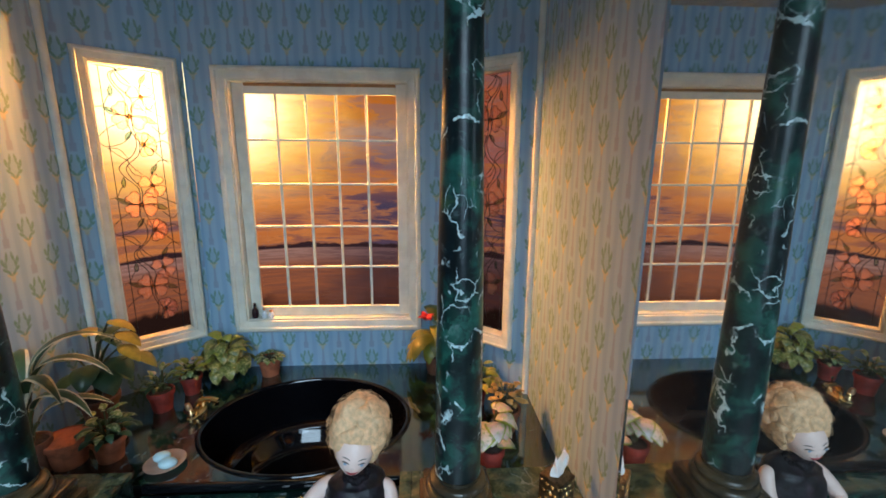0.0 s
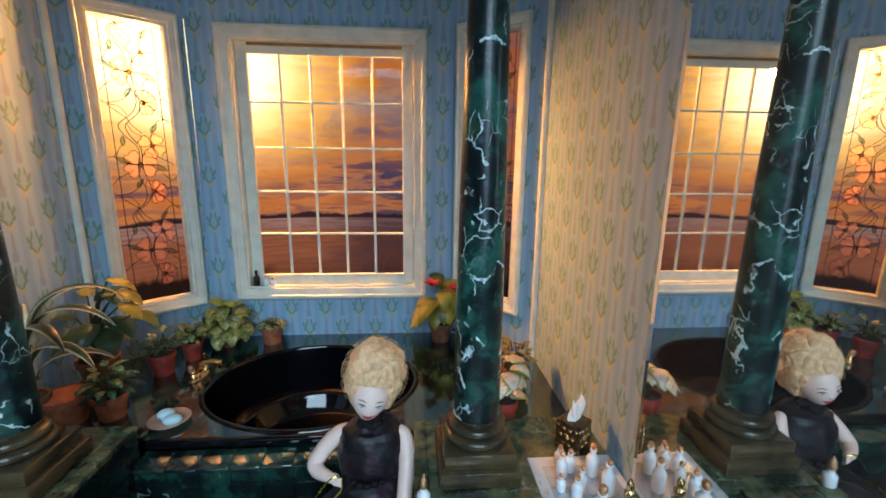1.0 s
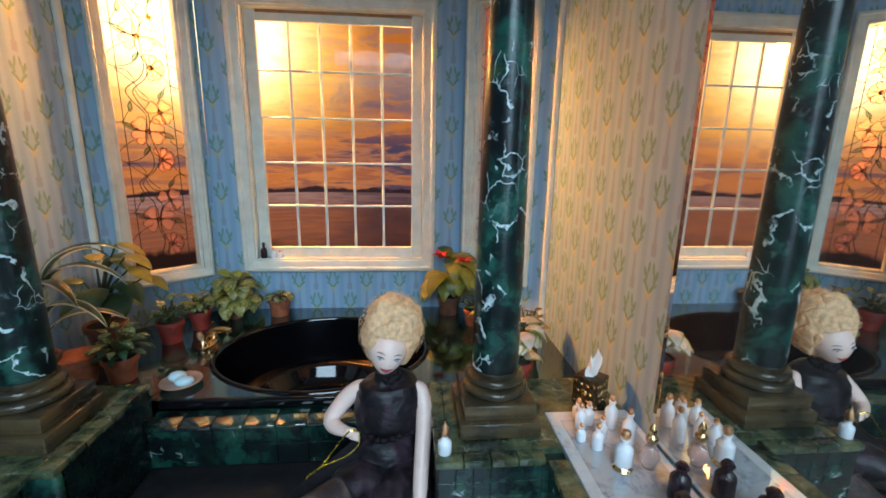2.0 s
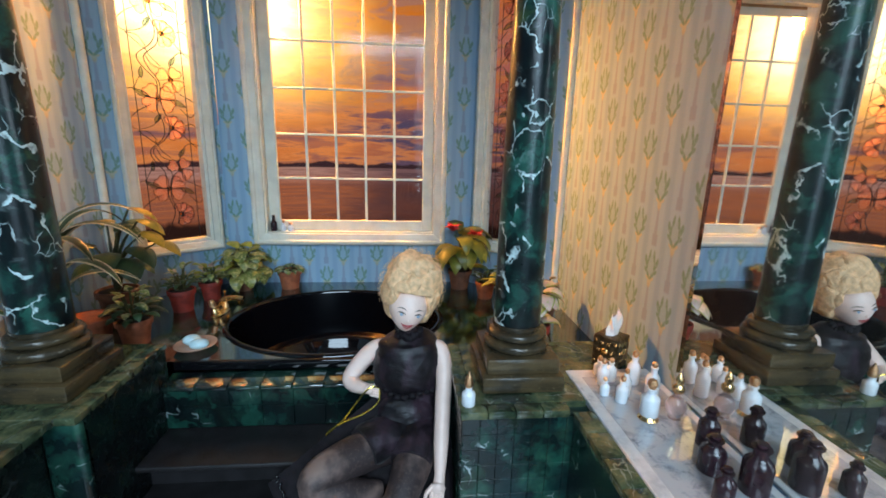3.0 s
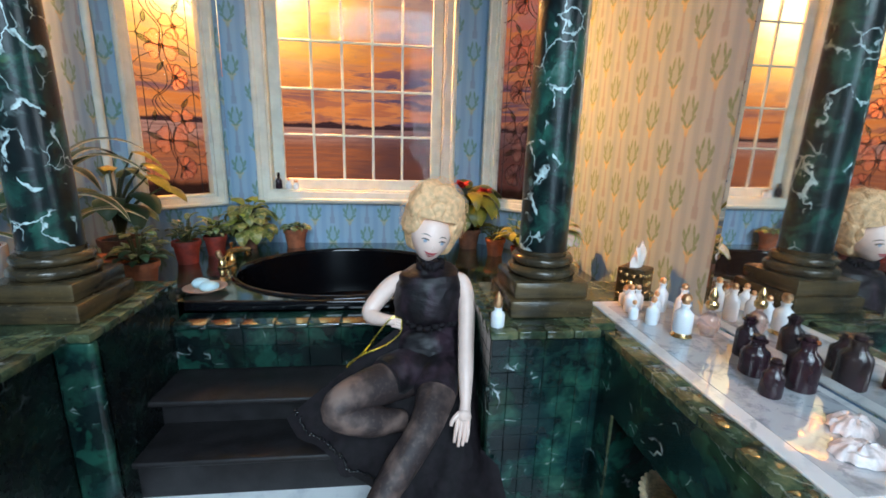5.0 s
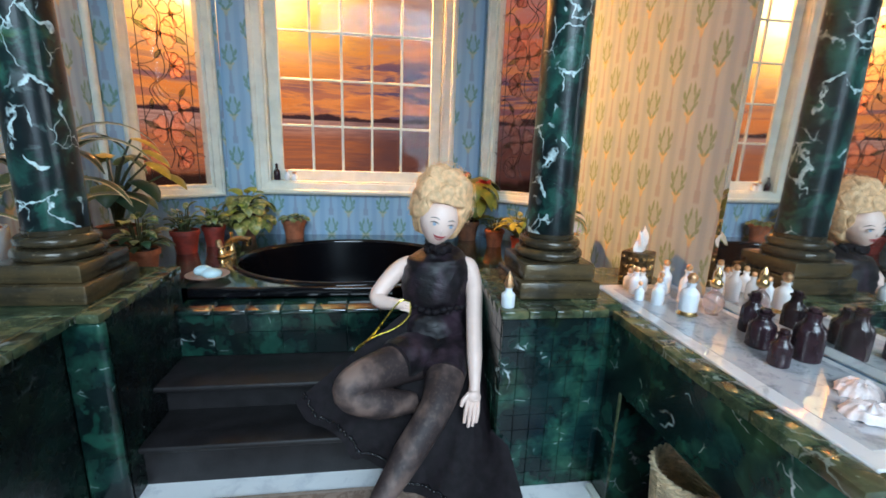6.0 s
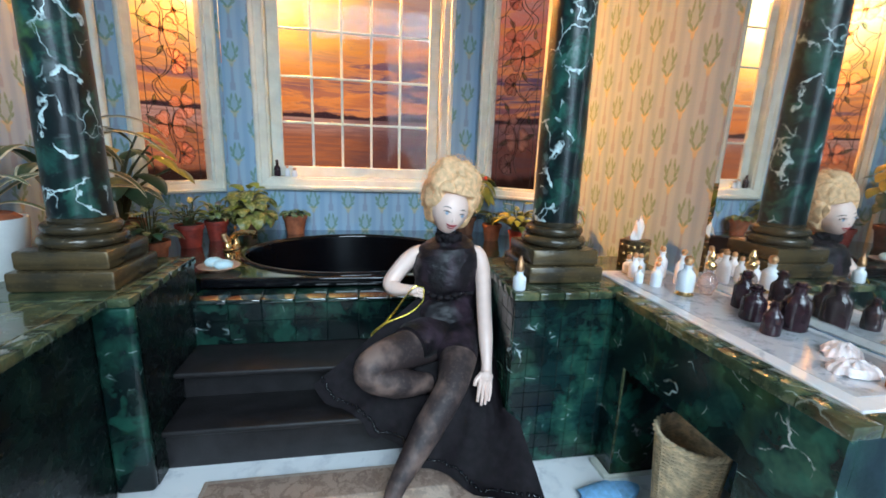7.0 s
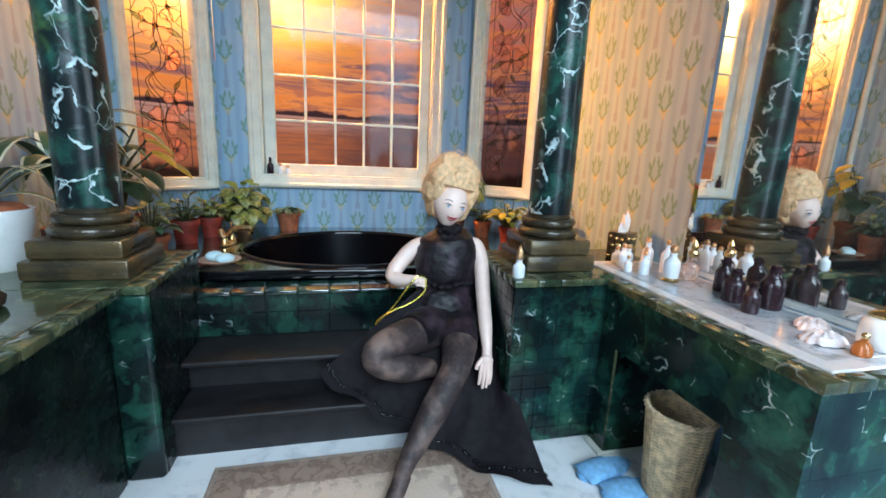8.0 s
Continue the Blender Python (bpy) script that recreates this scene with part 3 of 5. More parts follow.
def stained_window(name, matrix, hole, mirror):
    """A tall clear pane with a leaded vine of dogwood flowers."""
    t = thing(name, "tall stained-glass window with a leaded pink dogwood vine", "window", matrix, kind="structure")
    x0, x1, z0, z1 = hole
    casing(t, x0, x1, z0, z1, 0.064, 0.045)
    for part_name, d in (("jamb", (x0, x0 + 0.02, z0, z1)), ("jamb", (x1 - 0.02, x1, z0, z1)), ("head", (x0 + 0.02, x1 - 0.02, z1 - 0.02, z1)), ("window_sill", (x0 + 0.02, x1 - 0.02, z0, z0 + 0.02))):
        part(part_name, block(d[0], d[1], -0.004, 0.09, d[2], d[3], 0.003), WHITE_WOOD, t)
    g0, g1, b0, b1 = x0 + 0.02, x1 - 0.02, z0 + 0.02, z1 - 0.02
    w, h = g1 - g0, b1 - b0
    glass_y = 0.055
    pane = part("pane", block(g0, g1, glass_y, glass_y + 0.003, b0, b1), PANE, t)
    pane.visible_shadow = False

    def spot(u, v, y=0.0):
        return Vector((g0 + w * (1 - u if mirror else u), glass_y - 0.004 + y, b0 + h * v))

    asp = w / h
    def lead(points, r=0.004, n=5):
        return tube(bmesh.new(), smooth_path(points, n), r, 5)

    def sheet(points, material, pname):
        bm = bmesh.new()
        front = [bm.verts.new(p) for p in points]
        rear = [bm.verts.new(p + Vector((0, 0.002, 0))) for p in points]
        bm.faces.new(front)
        bm.faces.new(rear[::-1])
        for i in range(len(points)):
            j = (i + 1) % len(points)
            bm.faces.new((front[i], rear[i], rear[j], front[j]))
        bmesh.ops.recalc_face_normals(bm, faces=bm.faces)
        p = part(pname, bm, material, t)
        p.visible_shadow = False

    def inside(p):
        return min(0.995, max(0.005, p[0])), min(0.996, max(0.004, p[1]))

    def line(points, r=0.0022):
        if max(v for _, v in points) > 0.0 and min(v for _, v in points) < 1.0:
            part("lead_line", lead([spot(*inside(p)) for p in points], r, 5), LEAD, t)

    def piece(u, v, a, outline, size, material, pname, r=0.0023):
        """A closed piece of coloured glass in its lead, turned by a."""
        ring = [spot(*inside((u + size * (p * math.cos(a) - q * math.sin(a)), v + size * (p * math.sin(a) + q * math.cos(a)) * asp))) for p, q in outline]
        if min(p.z for p in ring) > b1 - 0.02 or max(p.z for p in ring) < b0 + 0.02:
            return
        sheet(ring, material, pname)
        part("lead_line", tube(bmesh.new(), ring + [ring[0]], r, 5), LEAD, t)

    heart = [(0.03, 0.0), (0.25, 0.2), (0.55, 0.46), (0.86, 0.48), (1.02, 0.24), (0.93, 0.0), (1.02, -0.24), (0.86, -0.48), (0.55, -0.46), (0.25, -0.2)]
    leaf = [(-1.0, 0.0), (-0.5, 0.36), (0.1, 0.42), (0.6, 0.24), (1.1, 0.0), (0.6, -0.2), (0.1, -0.3), (-0.5, -0.26)]
    disc = [(math.cos(b), math.sin(b)) for b in (0.785 * i for i in range(8))]
    for u in (0.13, 0.86):
        line([(u, 1.0), (u, 0.5), (u, 0.0)], 0.0026)
    stem = [(0.27, 0.14), (0.315, 0.104), (0.47, 0.058), (0.45, 0.0), (0.465, -0.042), (0.53, -0.088), (0.475, -0.135)]
    way = [(u, v0 + v) for v0 in (1.151, 0.833, 0.515, 0.197) for u, v in stem]
    way = [p for p in way if -0.03 < p[1] < 1.03]
    for off in (-0.042, 0.042):
        line([(u + off * (0.8 + 0.4 * math.sin(31 * v)), v) for u, v in way], 0.0027)
    for v0 in (1.151, 0.833, 0.515, 0.197):
        def at(*points):
            return [(u, v0 + v) for u, v in points]

        for off in (-0.012, 0.012):
            line(at((0.33, 0.16 + off), (0.4, 0.128 + off), (0.53, 0.107 + off * 0.4)))
            line(at((0.1, 0.205), (0.25, 0.19 + off), (0.36, 0.165 + off * 0.6)))
        line(at((0.0, 0.224), (0.1, 0.21), (0.33, 0.226), (0.46, 0.265)))
        line(at((0.66, 0.1), (0.72, 0.14), (0.84, 0.164), (1.0, 0.158)))
        line(at((0.7, 0.21), (0.86, 0.17), (0.96, 0.15)))
        line(at((0.0, 0.026), (0.12, 0.032), (0.18, 0.055), (0.24, 0.075)))
        line(at((0.12, 0.034), (0.2, 0.015), (0.34, 0.004)))
        line(at((0.72, 0.03), (0.86, 0.012), (1.0, -0.004)))
        line(at((0.76, -0.03), (0.9, -0.058), (1.0, -0.04)))
        line(at((0.34, -0.02), (0.14, -0.045), (0.0, -0.075)))
        line(at((0.8, -0.09), (0.9, -0.082), (1.0, -0.096)))
        piece(0.41, v0 + 0.25, 1.0, leaf, 0.09, LEAFGLASS, "glass_leaf")
        piece(0.71, v0 + 0.13, 1.0, leaf, 0.09, LEAFGLASS, "glass_leaf")
        piece(0.25, v0 + 0.083, 1.5, leaf, 0.085, LEAFGLASS, "glass_leaf")
        piece(0.22, v0 + 0.016, 2.7, leaf, 0.12, LEAFGLASS, "glass_leaf")
        piece(0.73, v0 - 0.012, -0.4, leaf, 0.12, LEAFGLASS, "glass_leaf")
        for u, v, r, turns in ((0.457, 0.0, 0.25, (0.6, 2.3, 3.75, 5.7)), (0.66, 0.069, 0.205, (1.0, 2.6, 4.5, 5.6)), (0.6, -0.098, 0.2, (1.6, 0.9, 0.15, -0.7, -1.3))):
            for a in turns:
                piece(u, v0 + v, a, heart, r, PETAL, "petal")
            piece(u, v0 + v, 0.0, disc, 0.036, HEARTGLASS, "flower_heart", 0.003)


stained_window("window_2", wall_matrix(PL, PA), SIDE_HOLE, False)
stained_window("window_3", wall_matrix(PB, PR), (SIDE_LEN - SIDE_HOLE[1], SIDE_LEN - SIDE_HOLE[0], 1.014, 2.93), True)


def sunset_backdrop():
    """The curved print outside the bay."""
    bm = bmesh.new()
    cols = []
    for i in range(33):
        a = radians(-78 + 156 * i / 32)
        x, y = -0.722 + 1.85 * math.sin(a), 2.1 + 1.62 * math.cos(a)
        cols.append([bm.verts.new((x, y, z)) for z in (0.2, 3.6)])
    for a, b in zip(cols, cols[1:]):
        bm.faces.new((a[0], b[0], b[1], a[1]))
    ob = new("backdrop", finish("backdrop", bm, SUNSET_PRINT))
    tagged(ob, "back-lit sunset over a bay outside the windows", "backdrop", kind="structure")


sunset_backdrop()

# ---- bath platform ----
REC_L, REC_R = -1.45, -0.09      # the recess that holds the steps
FACE, FASCIA, LIP = 1.22, 1.765, 1.885
VAN_X, VAN_Y0, VAN_Y1 = 0.335, 0.345, 1.49
LC_X = -1.53                     # inner edge of the left counter
FACE_L = 1.246                   # where the left copings begin

ob = tagged(new("bath_platform"), "raised bath platform clad in dark green marble tiles", "platform", kind="structure")
platform = ob


def deck():
    """The platform's body with an oval hole for the tub."""
    bm = bmesh.new()
    n = 64
    cx, cy, ax, ay = -0.73, 2.43, 0.655, 0.52
    ring = [bm.verts.new((cx + ax * math.cos(2 * math.pi * i / n), cy + ay * math.sin(2 * math.pi * i / n), DECK)) for i in range(n)]
    low = [bm.verts.new((v.co.x, v.co.y, 0.2)) for v in ring]
    x0, x1, y0, y1 = LEFT, RIGHT, LIP, BACK
    rim = []
    for i in range(n):
        a = 2 * math.pi * i / n
        c, s_ = math.cos(a), math.sin(a)
        k = min(((x1 - cx) if c > 0 else (x0 - cx)) / c if abs(c) > 1e-6 else 1e9, ((y1 - cy) if s_ > 0 else (y0 - cy)) / s_ if abs(s_) > 1e-6 else 1e9)
        rim.append(bm.verts.new((cx + k * c, cy + k * s_, DECK)))
    for i in range(n):
        j = (i + 1) % n
        bm.faces.new((ring[i], rim[i], rim[j], ring[j]))
        bm.faces.new((ring[j], low[j], low[i], ring[i]))
    part("deck_top", bm, MARBLE_DECK, platform, "near-black marble bath surround")


deck()
part("deck_edge", block(REC_L, REC_R, LIP - 0.012, LIP + 0.02, LEDGE + 0.002, DECK + 0.001, 0.01, 3), BLACK_GLOSS, platform, "glossy black rounded edge")
part("riser_core", block(REC_L, REC_R, FASCIA + 0.012, LIP - 0.014, 0.0, LEDGE - 0.012), GROUT, platform)
part("step_riser", block(REC_L, REC_R, 1.6, FASCIA + 0.01, 0.0, 0.333), STEP_DARK, platform)
part("step_riser", block(REC_L, REC_R, 1.388, 1.599, 0.0, 0.165), STEP_DARK, platform)
part("step", block(REC_L, REC_R, 1.498, FASCIA + 0.01, 0.334, 0.36, 0.009, 3), STEP_DARK, platform, "matt black step tread")
part("step", block(REC_L, REC_R, 1.348, 1.62, 0.166, 0.192, 0.009, 3), STEP_DARK, platform, "matt black step tread")

part("left_block", block(LEFT, REC_L - 0.012, 1.28, 1.83, 0.0, TOP - 0.03), GROUT, platform)
part("right_block", block(REC_R + 0.012, RIGHT - 0.01, FACE + 0.012, 1.78, 0.0, TOP - 0.03), GROUT, platform)
part("left_block_top", block(LEFT, REC_L - 0.062, FACE_L, 1.835, TOP - 0.03, TOP, 0.003), MARBLE_TOP, platform, "mossy green marble coping")
part("right_block_top", block(REC_R + 0.052, RIGHT - 0.01, FACE + 0.047, 1.785, TOP - 0.03, TOP, 0.003), MARBLE_TOP, platform, "mossy green marble coping")
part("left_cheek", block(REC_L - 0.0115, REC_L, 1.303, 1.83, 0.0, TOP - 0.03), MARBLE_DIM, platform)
part("left_pier", block(-1.58, REC_L + 0.004, 1.26, 1.302, 0.0, TOP - 0.032, 0.018, 4), MARBLE, platform, "rounded green marble corner post")

# ---- left counter ----
lc = thing("left_counter", "dark green marble counter with rounded mossy edge", "counter", kind="structure")
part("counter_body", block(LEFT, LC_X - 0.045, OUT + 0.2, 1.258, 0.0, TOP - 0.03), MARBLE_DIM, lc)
part("counter_top", block(LEFT, LC_X - 0.042, OUT + 0.2, FACE_L - 0.002, TOP - 0.03, TOP, 0.003), MARBLE_TOP, lc)

# ---- vanity ----
van = thing("vanity_counter", "green marble vanity with a white marble top and kneehole", "vanity")
part("apron", block(VAN_X, VAN_X + 0.03, VAN_Y0, FACE - 0.006, 0.5, TOP - 0.03), MARBLE, van)
part("far_panel", block(VAN_X, RIGHT - 0.01, 1.10, FACE - 0.006, 0.0, 0.499), MARBLE, van)
part("panel_edge", block(VAN_X - 0.003, VAN_X + 0.006, 1.094, 1.103, 0.02, 0.499, 0.001), MARBLE_TOP, van, "thin pale edge strip")
part("floor_strip", block(0.306, 0.72, 1.084, 1.097, 0.0, 0.018, 0.002), WHITE_WOOD, van, "white painted strip")
part("near_panel", block(VAN_X, RIGHT - 0.01, VAN_Y0, 0.57, 0.0, 0.499), MARBLE, van)
part("end_panel", block(VAN_X + 0.031, RIGHT - 0.01, VAN_Y0, VAN_Y0 + 0.03, 0.5, TOP - 0.03), MARBLE, van)
part("marble_inlay", block(0.45, RIGHT - 0.04, 0.425, VAN_Y1 - 0.06, TOP + 0.0055, TOP + 0.0075, 0.001), GREY_MARBLE, van, "grey smudged marble inlay")
part("marble_top", block(0.401, RIGHT - 0.008, 0.376, VAN_Y1, TOP - 0.02, TOP + 0.006, 0.003), WHITE_FLOOR, van, "white grey-veined marble slab")

# ---- mirror ----
mir = thing("wall_mirror", "tall clear wall mirror standing above the marble vanity", "mirror")
bm = bmesh.new()
mx, my0, my1, mz0, mz1, bev = RIGHT - 0.011, -0.1, 1.30, TOP + 0.008, 3.2, 0.034
f = [bm.verts.new(p) for p in ((mx, my1 - bev, mz0 + bev), (mx, my0, mz0 + bev), (mx, my0, mz1), (mx, my1 - bev, mz1))]
r = [bm.verts.new(p) for p in ((mx + 0.008, my1, mz0), (mx + 0.008, my0, mz0), (mx + 0.008, my0, mz1), (mx + 0.008, my1, mz1))]
q = [bm.verts.new((RIGHT - 0.001, v.co.y, v.co.z)) for v in r]
bm.faces.new((f[0], f[3], f[2], f[1])[::-1])
for i in range(4):
    j = (i + 1) % 4
    bm.faces.new((f[i], f[j], r[j], r[i]))
    bm.faces.new((r[i], r[j], q[j], q[i]))
bmesh.ops.recalc_face_normals(bm, faces=bm.faces)
part("mirror_glass", bm, MIRROR, mir, angle=5)

# ---- tub ----
tub = thing("bathtub", "oval glossy black sunken bathtub with thin raised rim", "bathtub")
bm = lathe(bmesh.new(), [(0.001, 0.21), (0.2, 0.21), (0.5, 0.213), (0.6, 0.222), (0.66, 0.24), (0.72, 0.335), (0.74, 0.35), (0.8595, 0.36)], 72, -0.73, 2.43, 0.655, 0.52, cap=False)
bmesh.ops.reverse_faces(bm, faces=bm.faces)
part("basin_floor", bm, BLACK_GLOSS, tub, "mirror-bright black floor and seat ledge", angle=50)
bm = lathe(bmesh.new(), [(0.86, 0.36), (0.9, 0.42), (0.955, DECK - 0.03), (0.968, DECK - 0.002)], 72, -0.73, 2.43, 0.655, 0.52, cap=False)
bmesh.ops.reverse_faces(bm, faces=bm.faces)
part("basin", bm, BLACK_BASIN, tub, angle=50)
bm = lathe(bmesh.new(), [(0.9685, DECK - 0.002), (0.975, DECK + 0.008), (0.988, DECK + 0.014), (1.006, DECK + 0.013), (1.02, DECK + 0.007), (1.026, DECK + 0.001)], 96, -0.73, 2.43, 0.655, 0.52, cap=False)
bmesh.ops.recalc_face_normals(bm, faces=bm.faces)
part("rim", bm, BLACK_GLOSS, tub, "thin rounded glossy rim", angle=60)


# ---- columns ----
def column(x, y, label):
    t = thing("column", label, "column", pose(x, y, TOP), group="marbled columns")
    part("plinth", block(-0.167, 0.167, -0.167, 0.167, 0.0, 0.072, 0.012, 2), BRONZE, t)
    part("plinth", block(-0.148, 0.148, -0.148, 0.148, 0.0725, 0.14, 0.012, 2), BRONZE, t)
    prof = [(0.12, 0.1405)]
    for r0, z0, hr in ((0.118, 0.162, 0.022), (0.106, 0.206, 0.02)):
        prof += [(r0 + hr * math.sin(a), z0 - hr * math.cos(a)) for a in (math.pi * i / 8 for i in range(9))]
        prof += [(r0 - 0.008, z0 + hr + 0.002)]
    prof += [(0.1, 0.235), (0.1, 0.245)]
    part("base_ring", lathe(bmesh.new(), prof, 40), BRONZE, t, "turned bronze rings")
    h = CEIL - TOP
    part("shaft", lathe(bmesh.new(), [(0.097, 0.2455), (0.096, 0.6), (0.088, 1.2), (0.07, 2.0), (0.062, h - 0.001)], 40), MARBLE_COLUMN, t, "black and green marbled tapering shaft with white veins")
    return t


column(0.168, 1.49, "dark green marbled column on a stepped bronze base")
column(-1.69, 1.50, "dark green marbled column on a stepped bronze base")


# ---- more materials ----
TERRACOTTA = plain("terracotta", (0.31, 0.09, 0.038), 0.75, vary=0.3, scale=20, relief=0.004)
RED_CLAY = plain("red_clay", (0.22, 0.024, 0.014), 0.65, vary=0.3, scale=20, relief=0.004)
BROWN_CLAY = plain("brown_clay", (0.16, 0.065, 0.035), 0.7, vary=0.3, scale=20, relief=0.004)
SOIL = plain("dark_soil", (0.03, 0.018, 0.012), 0.95, vary=0.5, scale=60, relief=0.01)
WHITE_CHINA = plain("white_china", (0.78, 0.78, 0.76), 0.22, vary=0.05)
MILK_GLASS = plain("milk_glass", (0.8, 0.835, 0.87), 0.2, vary=0.04)
BROWN_GLASS = plain("dark_brown_glass", (0.026, 0.011, 0.016), 0.24, vary=0.3)
COPPER = plain("copper_gilt", (0.66, 0.38, 0.2), 0.38, 1.0, vary=0.4, scale=50, relief=0.004)
PINK_GLASS = plain("blush_clear_glass", (0.95, 0.78, 0.74), 0.05, vary=0.05, Transmission_Weight=0.85, IOR=1.45)
AMBER_GLASS = plain("amber_glass", (0.75, 0.24, 0.06), 0.08, vary=0.1, Transmission_Weight=0.6, IOR=1.45)
SOAP_BLUE = plain("pale_blue_soap", (0.5, 0.68, 0.72), 0.4, vary=0.06)
DISH = plain("blush_dish_glaze", (0.42, 0.27, 0.2), 0.3, vary=0.15)
TISSUE = plain("soft_white_tissue", (0.85, 0.82, 0.78), 0.85, vary=0.04)
WICKER = plain("tan_wicker", (0.7, 0.55, 0.35), 0.7, vary=0.3, scale=30, relief=0.004)
FOAM_BLUE = plain("sky_blue_felt", (0.21, 0.48, 0.78), 0.85, vary=0.15, scale=40, relief=0.004)
SHELL = plain("pearly_shell", (0.68, 0.6, 0.59), 0.3, vary=0.22, scale=32)
DARK_WOOD = plain("dark_brown_wood", (0.06, 0.032, 0.022), 0.35, vary=0.3)


def leaf_material(name, colour, back, spread=0.35, rough=0.36, flecks=None):
    s = Shader(name)
    at = s.place()
    lucky = s.chance()
    base = s.mix(lucky, tuple(c * (1 - spread) for c in colour), back)
    blot = s.cloud(at, 30.0, 3)
    base = s.mix(s.step(blot, 0.4, 0.75) * 0.45, base, tuple(c * 0.4 for c in colour))
    if flecks:
        base = s.mix(s.step(s.cloud(at, 55.0, 3), 0.5, 0.58) * 0.8, base, flecks)
    s.set(Base_Color=base, Roughness=rough, Normal=s.bump(s.cloud(at, 80.0, 2), 0.003, 0.4))
    return s.material


LEAF_DARK = leaf_material("dark_green_leaf", (0.024, 0.07, 0.032), (0.045, 0.095, 0.04))
LEAF_OLIVE = leaf_material("olive_yellow_leaf", (0.2, 0.19, 0.025), (0.4, 0.31, 0.03))
LEAF_SPECK = leaf_material("speckled_green_leaf", (0.1, 0.16, 0.05), (0.16, 0.22, 0.06), flecks=(0.36, 0.36, 0.2))
LEAF_FOLIAGE = leaf_material("mottled_olive_leaf", (0.15, 0.19, 0.04), (0.27, 0.27, 0.06), flecks=(0.4, 0.36, 0.14))
LEAF_PALE = leaf_material("cream_leaf_edge", (0.6, 0.58, 0.42), (0.68, 0.66, 0.5))
LEAF_PINK = leaf_material("pink_cream_leaf", (0.62, 0.42, 0.38), (0.7, 0.6, 0.5), flecks=(0.3, 0.36, 0.16))
LEAF_BRASS = leaf_material("bronzed_leaf", (0.28, 0.18, 0.06), (0.4, 0.28, 0.1), rough=0.3)
LEAF_FRESH = leaf_material("fresh_yellow_green_leaf", (0.22, 0.28, 0.04), (0.36, 0.36, 0.05))
LEAF_POINSETTIA = leaf_material("poinsettia_leaf", (0.12, 0.16, 0.025), (0.3, 0.28, 0.04))
LEAF_RED = leaf_material("scarlet_bract", (0.5, 0.012, 0.018), (0.62, 0.03, 0.03))
STEM = leaf_material("plant_stem", (0.05, 0.07, 0.03), (0.07, 0.08, 0.03))


# ---- tiles and copings ----
def tile(parent, material, x0, x1, y0, y1, z0, z1, bevel=0.004, name="tile", seg=1):
    return part(name, block(x0, x1, y0, y1, z0, z1, bevel, seg), material, parent)


JOINT = 0.0009
n = 9
w = (REC_R - REC_L) / n
for i in range(n):
    a, b = REC_L + i * w + JOINT, REC_L + (i + 1) * w - JOINT
    bm = block(a, b, FASCIA - 0.018, LIP - 0.013, LEDGE - 0.022, LEDGE, 0.006, 3)
    for v in bm.verts:
        v.co.z -= 0.13 * (LIP - 0.013 - v.co.y)
    part("tile", bm, MARBLE_DECK, platform)
    tile(platform, MARBLE_SHADED, a, b, FASCIA, FASCIA + 0.011, 0.4775, LEDGE - 0.023, 0.002)
    tile(platform, MARBLE_SHADED, a, b, FASCIA, FASCIA + 0.011, 0.362, 0.4755, 0.002)

q = 0.0665
for i in range(7):
    for j in range(11):
        a, b = REC_R + 0.002 + i * q, min(REC_R + 0.002 + (i + 1) * q, VAN_X + 0.01)
        c, d = TOP - 0.034 - (j + 1) * q, TOP - 0.034 - j * q
        if b - a > 0.02:
            tile(platform, MARBLE, a + 0.0006, b - 0.0006, FACE - 0.002, FACE + 0.011, max(c, 0.0) + 0.0006, d - 0.0006, 0.0018)
for i in range(8):
    for j in range(11):
        c, d = TOP - 0.034 - (j + 1) * q, TOP - 0.034 - j * q
        tile(platform, MARBLE, REC_R, REC_R + 0.011, FACE + 0.012 + i * q + 0.0006, FACE + 0.012 + (i + 1) * q - 0.0006, max(c, 0.0) + 0.0006, d - 0.0006, 0.0018)
n = 7
for i in range(n):
    y0, y1 = FACE_L + i * (1.835 - FACE_L) / n, FACE_L + (i + 1) * (1.835 - FACE_L) / n
    tile(platform, MARBLE_TOP, REC_L - 0.061, REC_L + 0.008, y0 + 0.0005, y1 - 0.0005, TOP - 0.03, TOP + 0.001, 0.005, "coping", 2)
for i in range(7):
    y0, y1 = FACE + 0.046 + i * 0.0741, FACE + 0.046 + (i + 1) * 0.0741
    tile(platform, MARBLE_TOP, REC_R - 0.008, REC_R + 0.051, y0 + 0.0005, y1 - 0.0005, TOP - 0.03, TOP + 0.001, 0.005, "coping", 2)
for i in range(4):
    x0, x1 = REC_R - 0.008 + i * 0.104, REC_R - 0.008 + (i + 1) * 0.104
    tile(platform, MARBLE_TOP, x0 + 0.001, x1 - 0.001, FACE - 0.014, FACE + 0.045, TOP - 0.03, TOP + 0.001, 0.005, "coping", 2)
for i in range(13):
    y1 = FACE_L - 0.002 - i * 0.118
    tile(lc, MARBLE_TOP, LC_X - 0.041, LC_X + 0.02, y1 - 0.1176, y1 - 0.0004, TOP - 0.03, TOP + 0.001, 0.005, "edging", 2)
for i in range(7):
    y0 = VAN_Y0 - 0.012 + i * 0.1235
    tile(van, MARBLE_TOP, VAN_X - 0.014, 0.4, y0 + 0.0004, y0 + 0.1231, TOP - 0.03, TOP + 0.003, 0.004, "edging", 2)
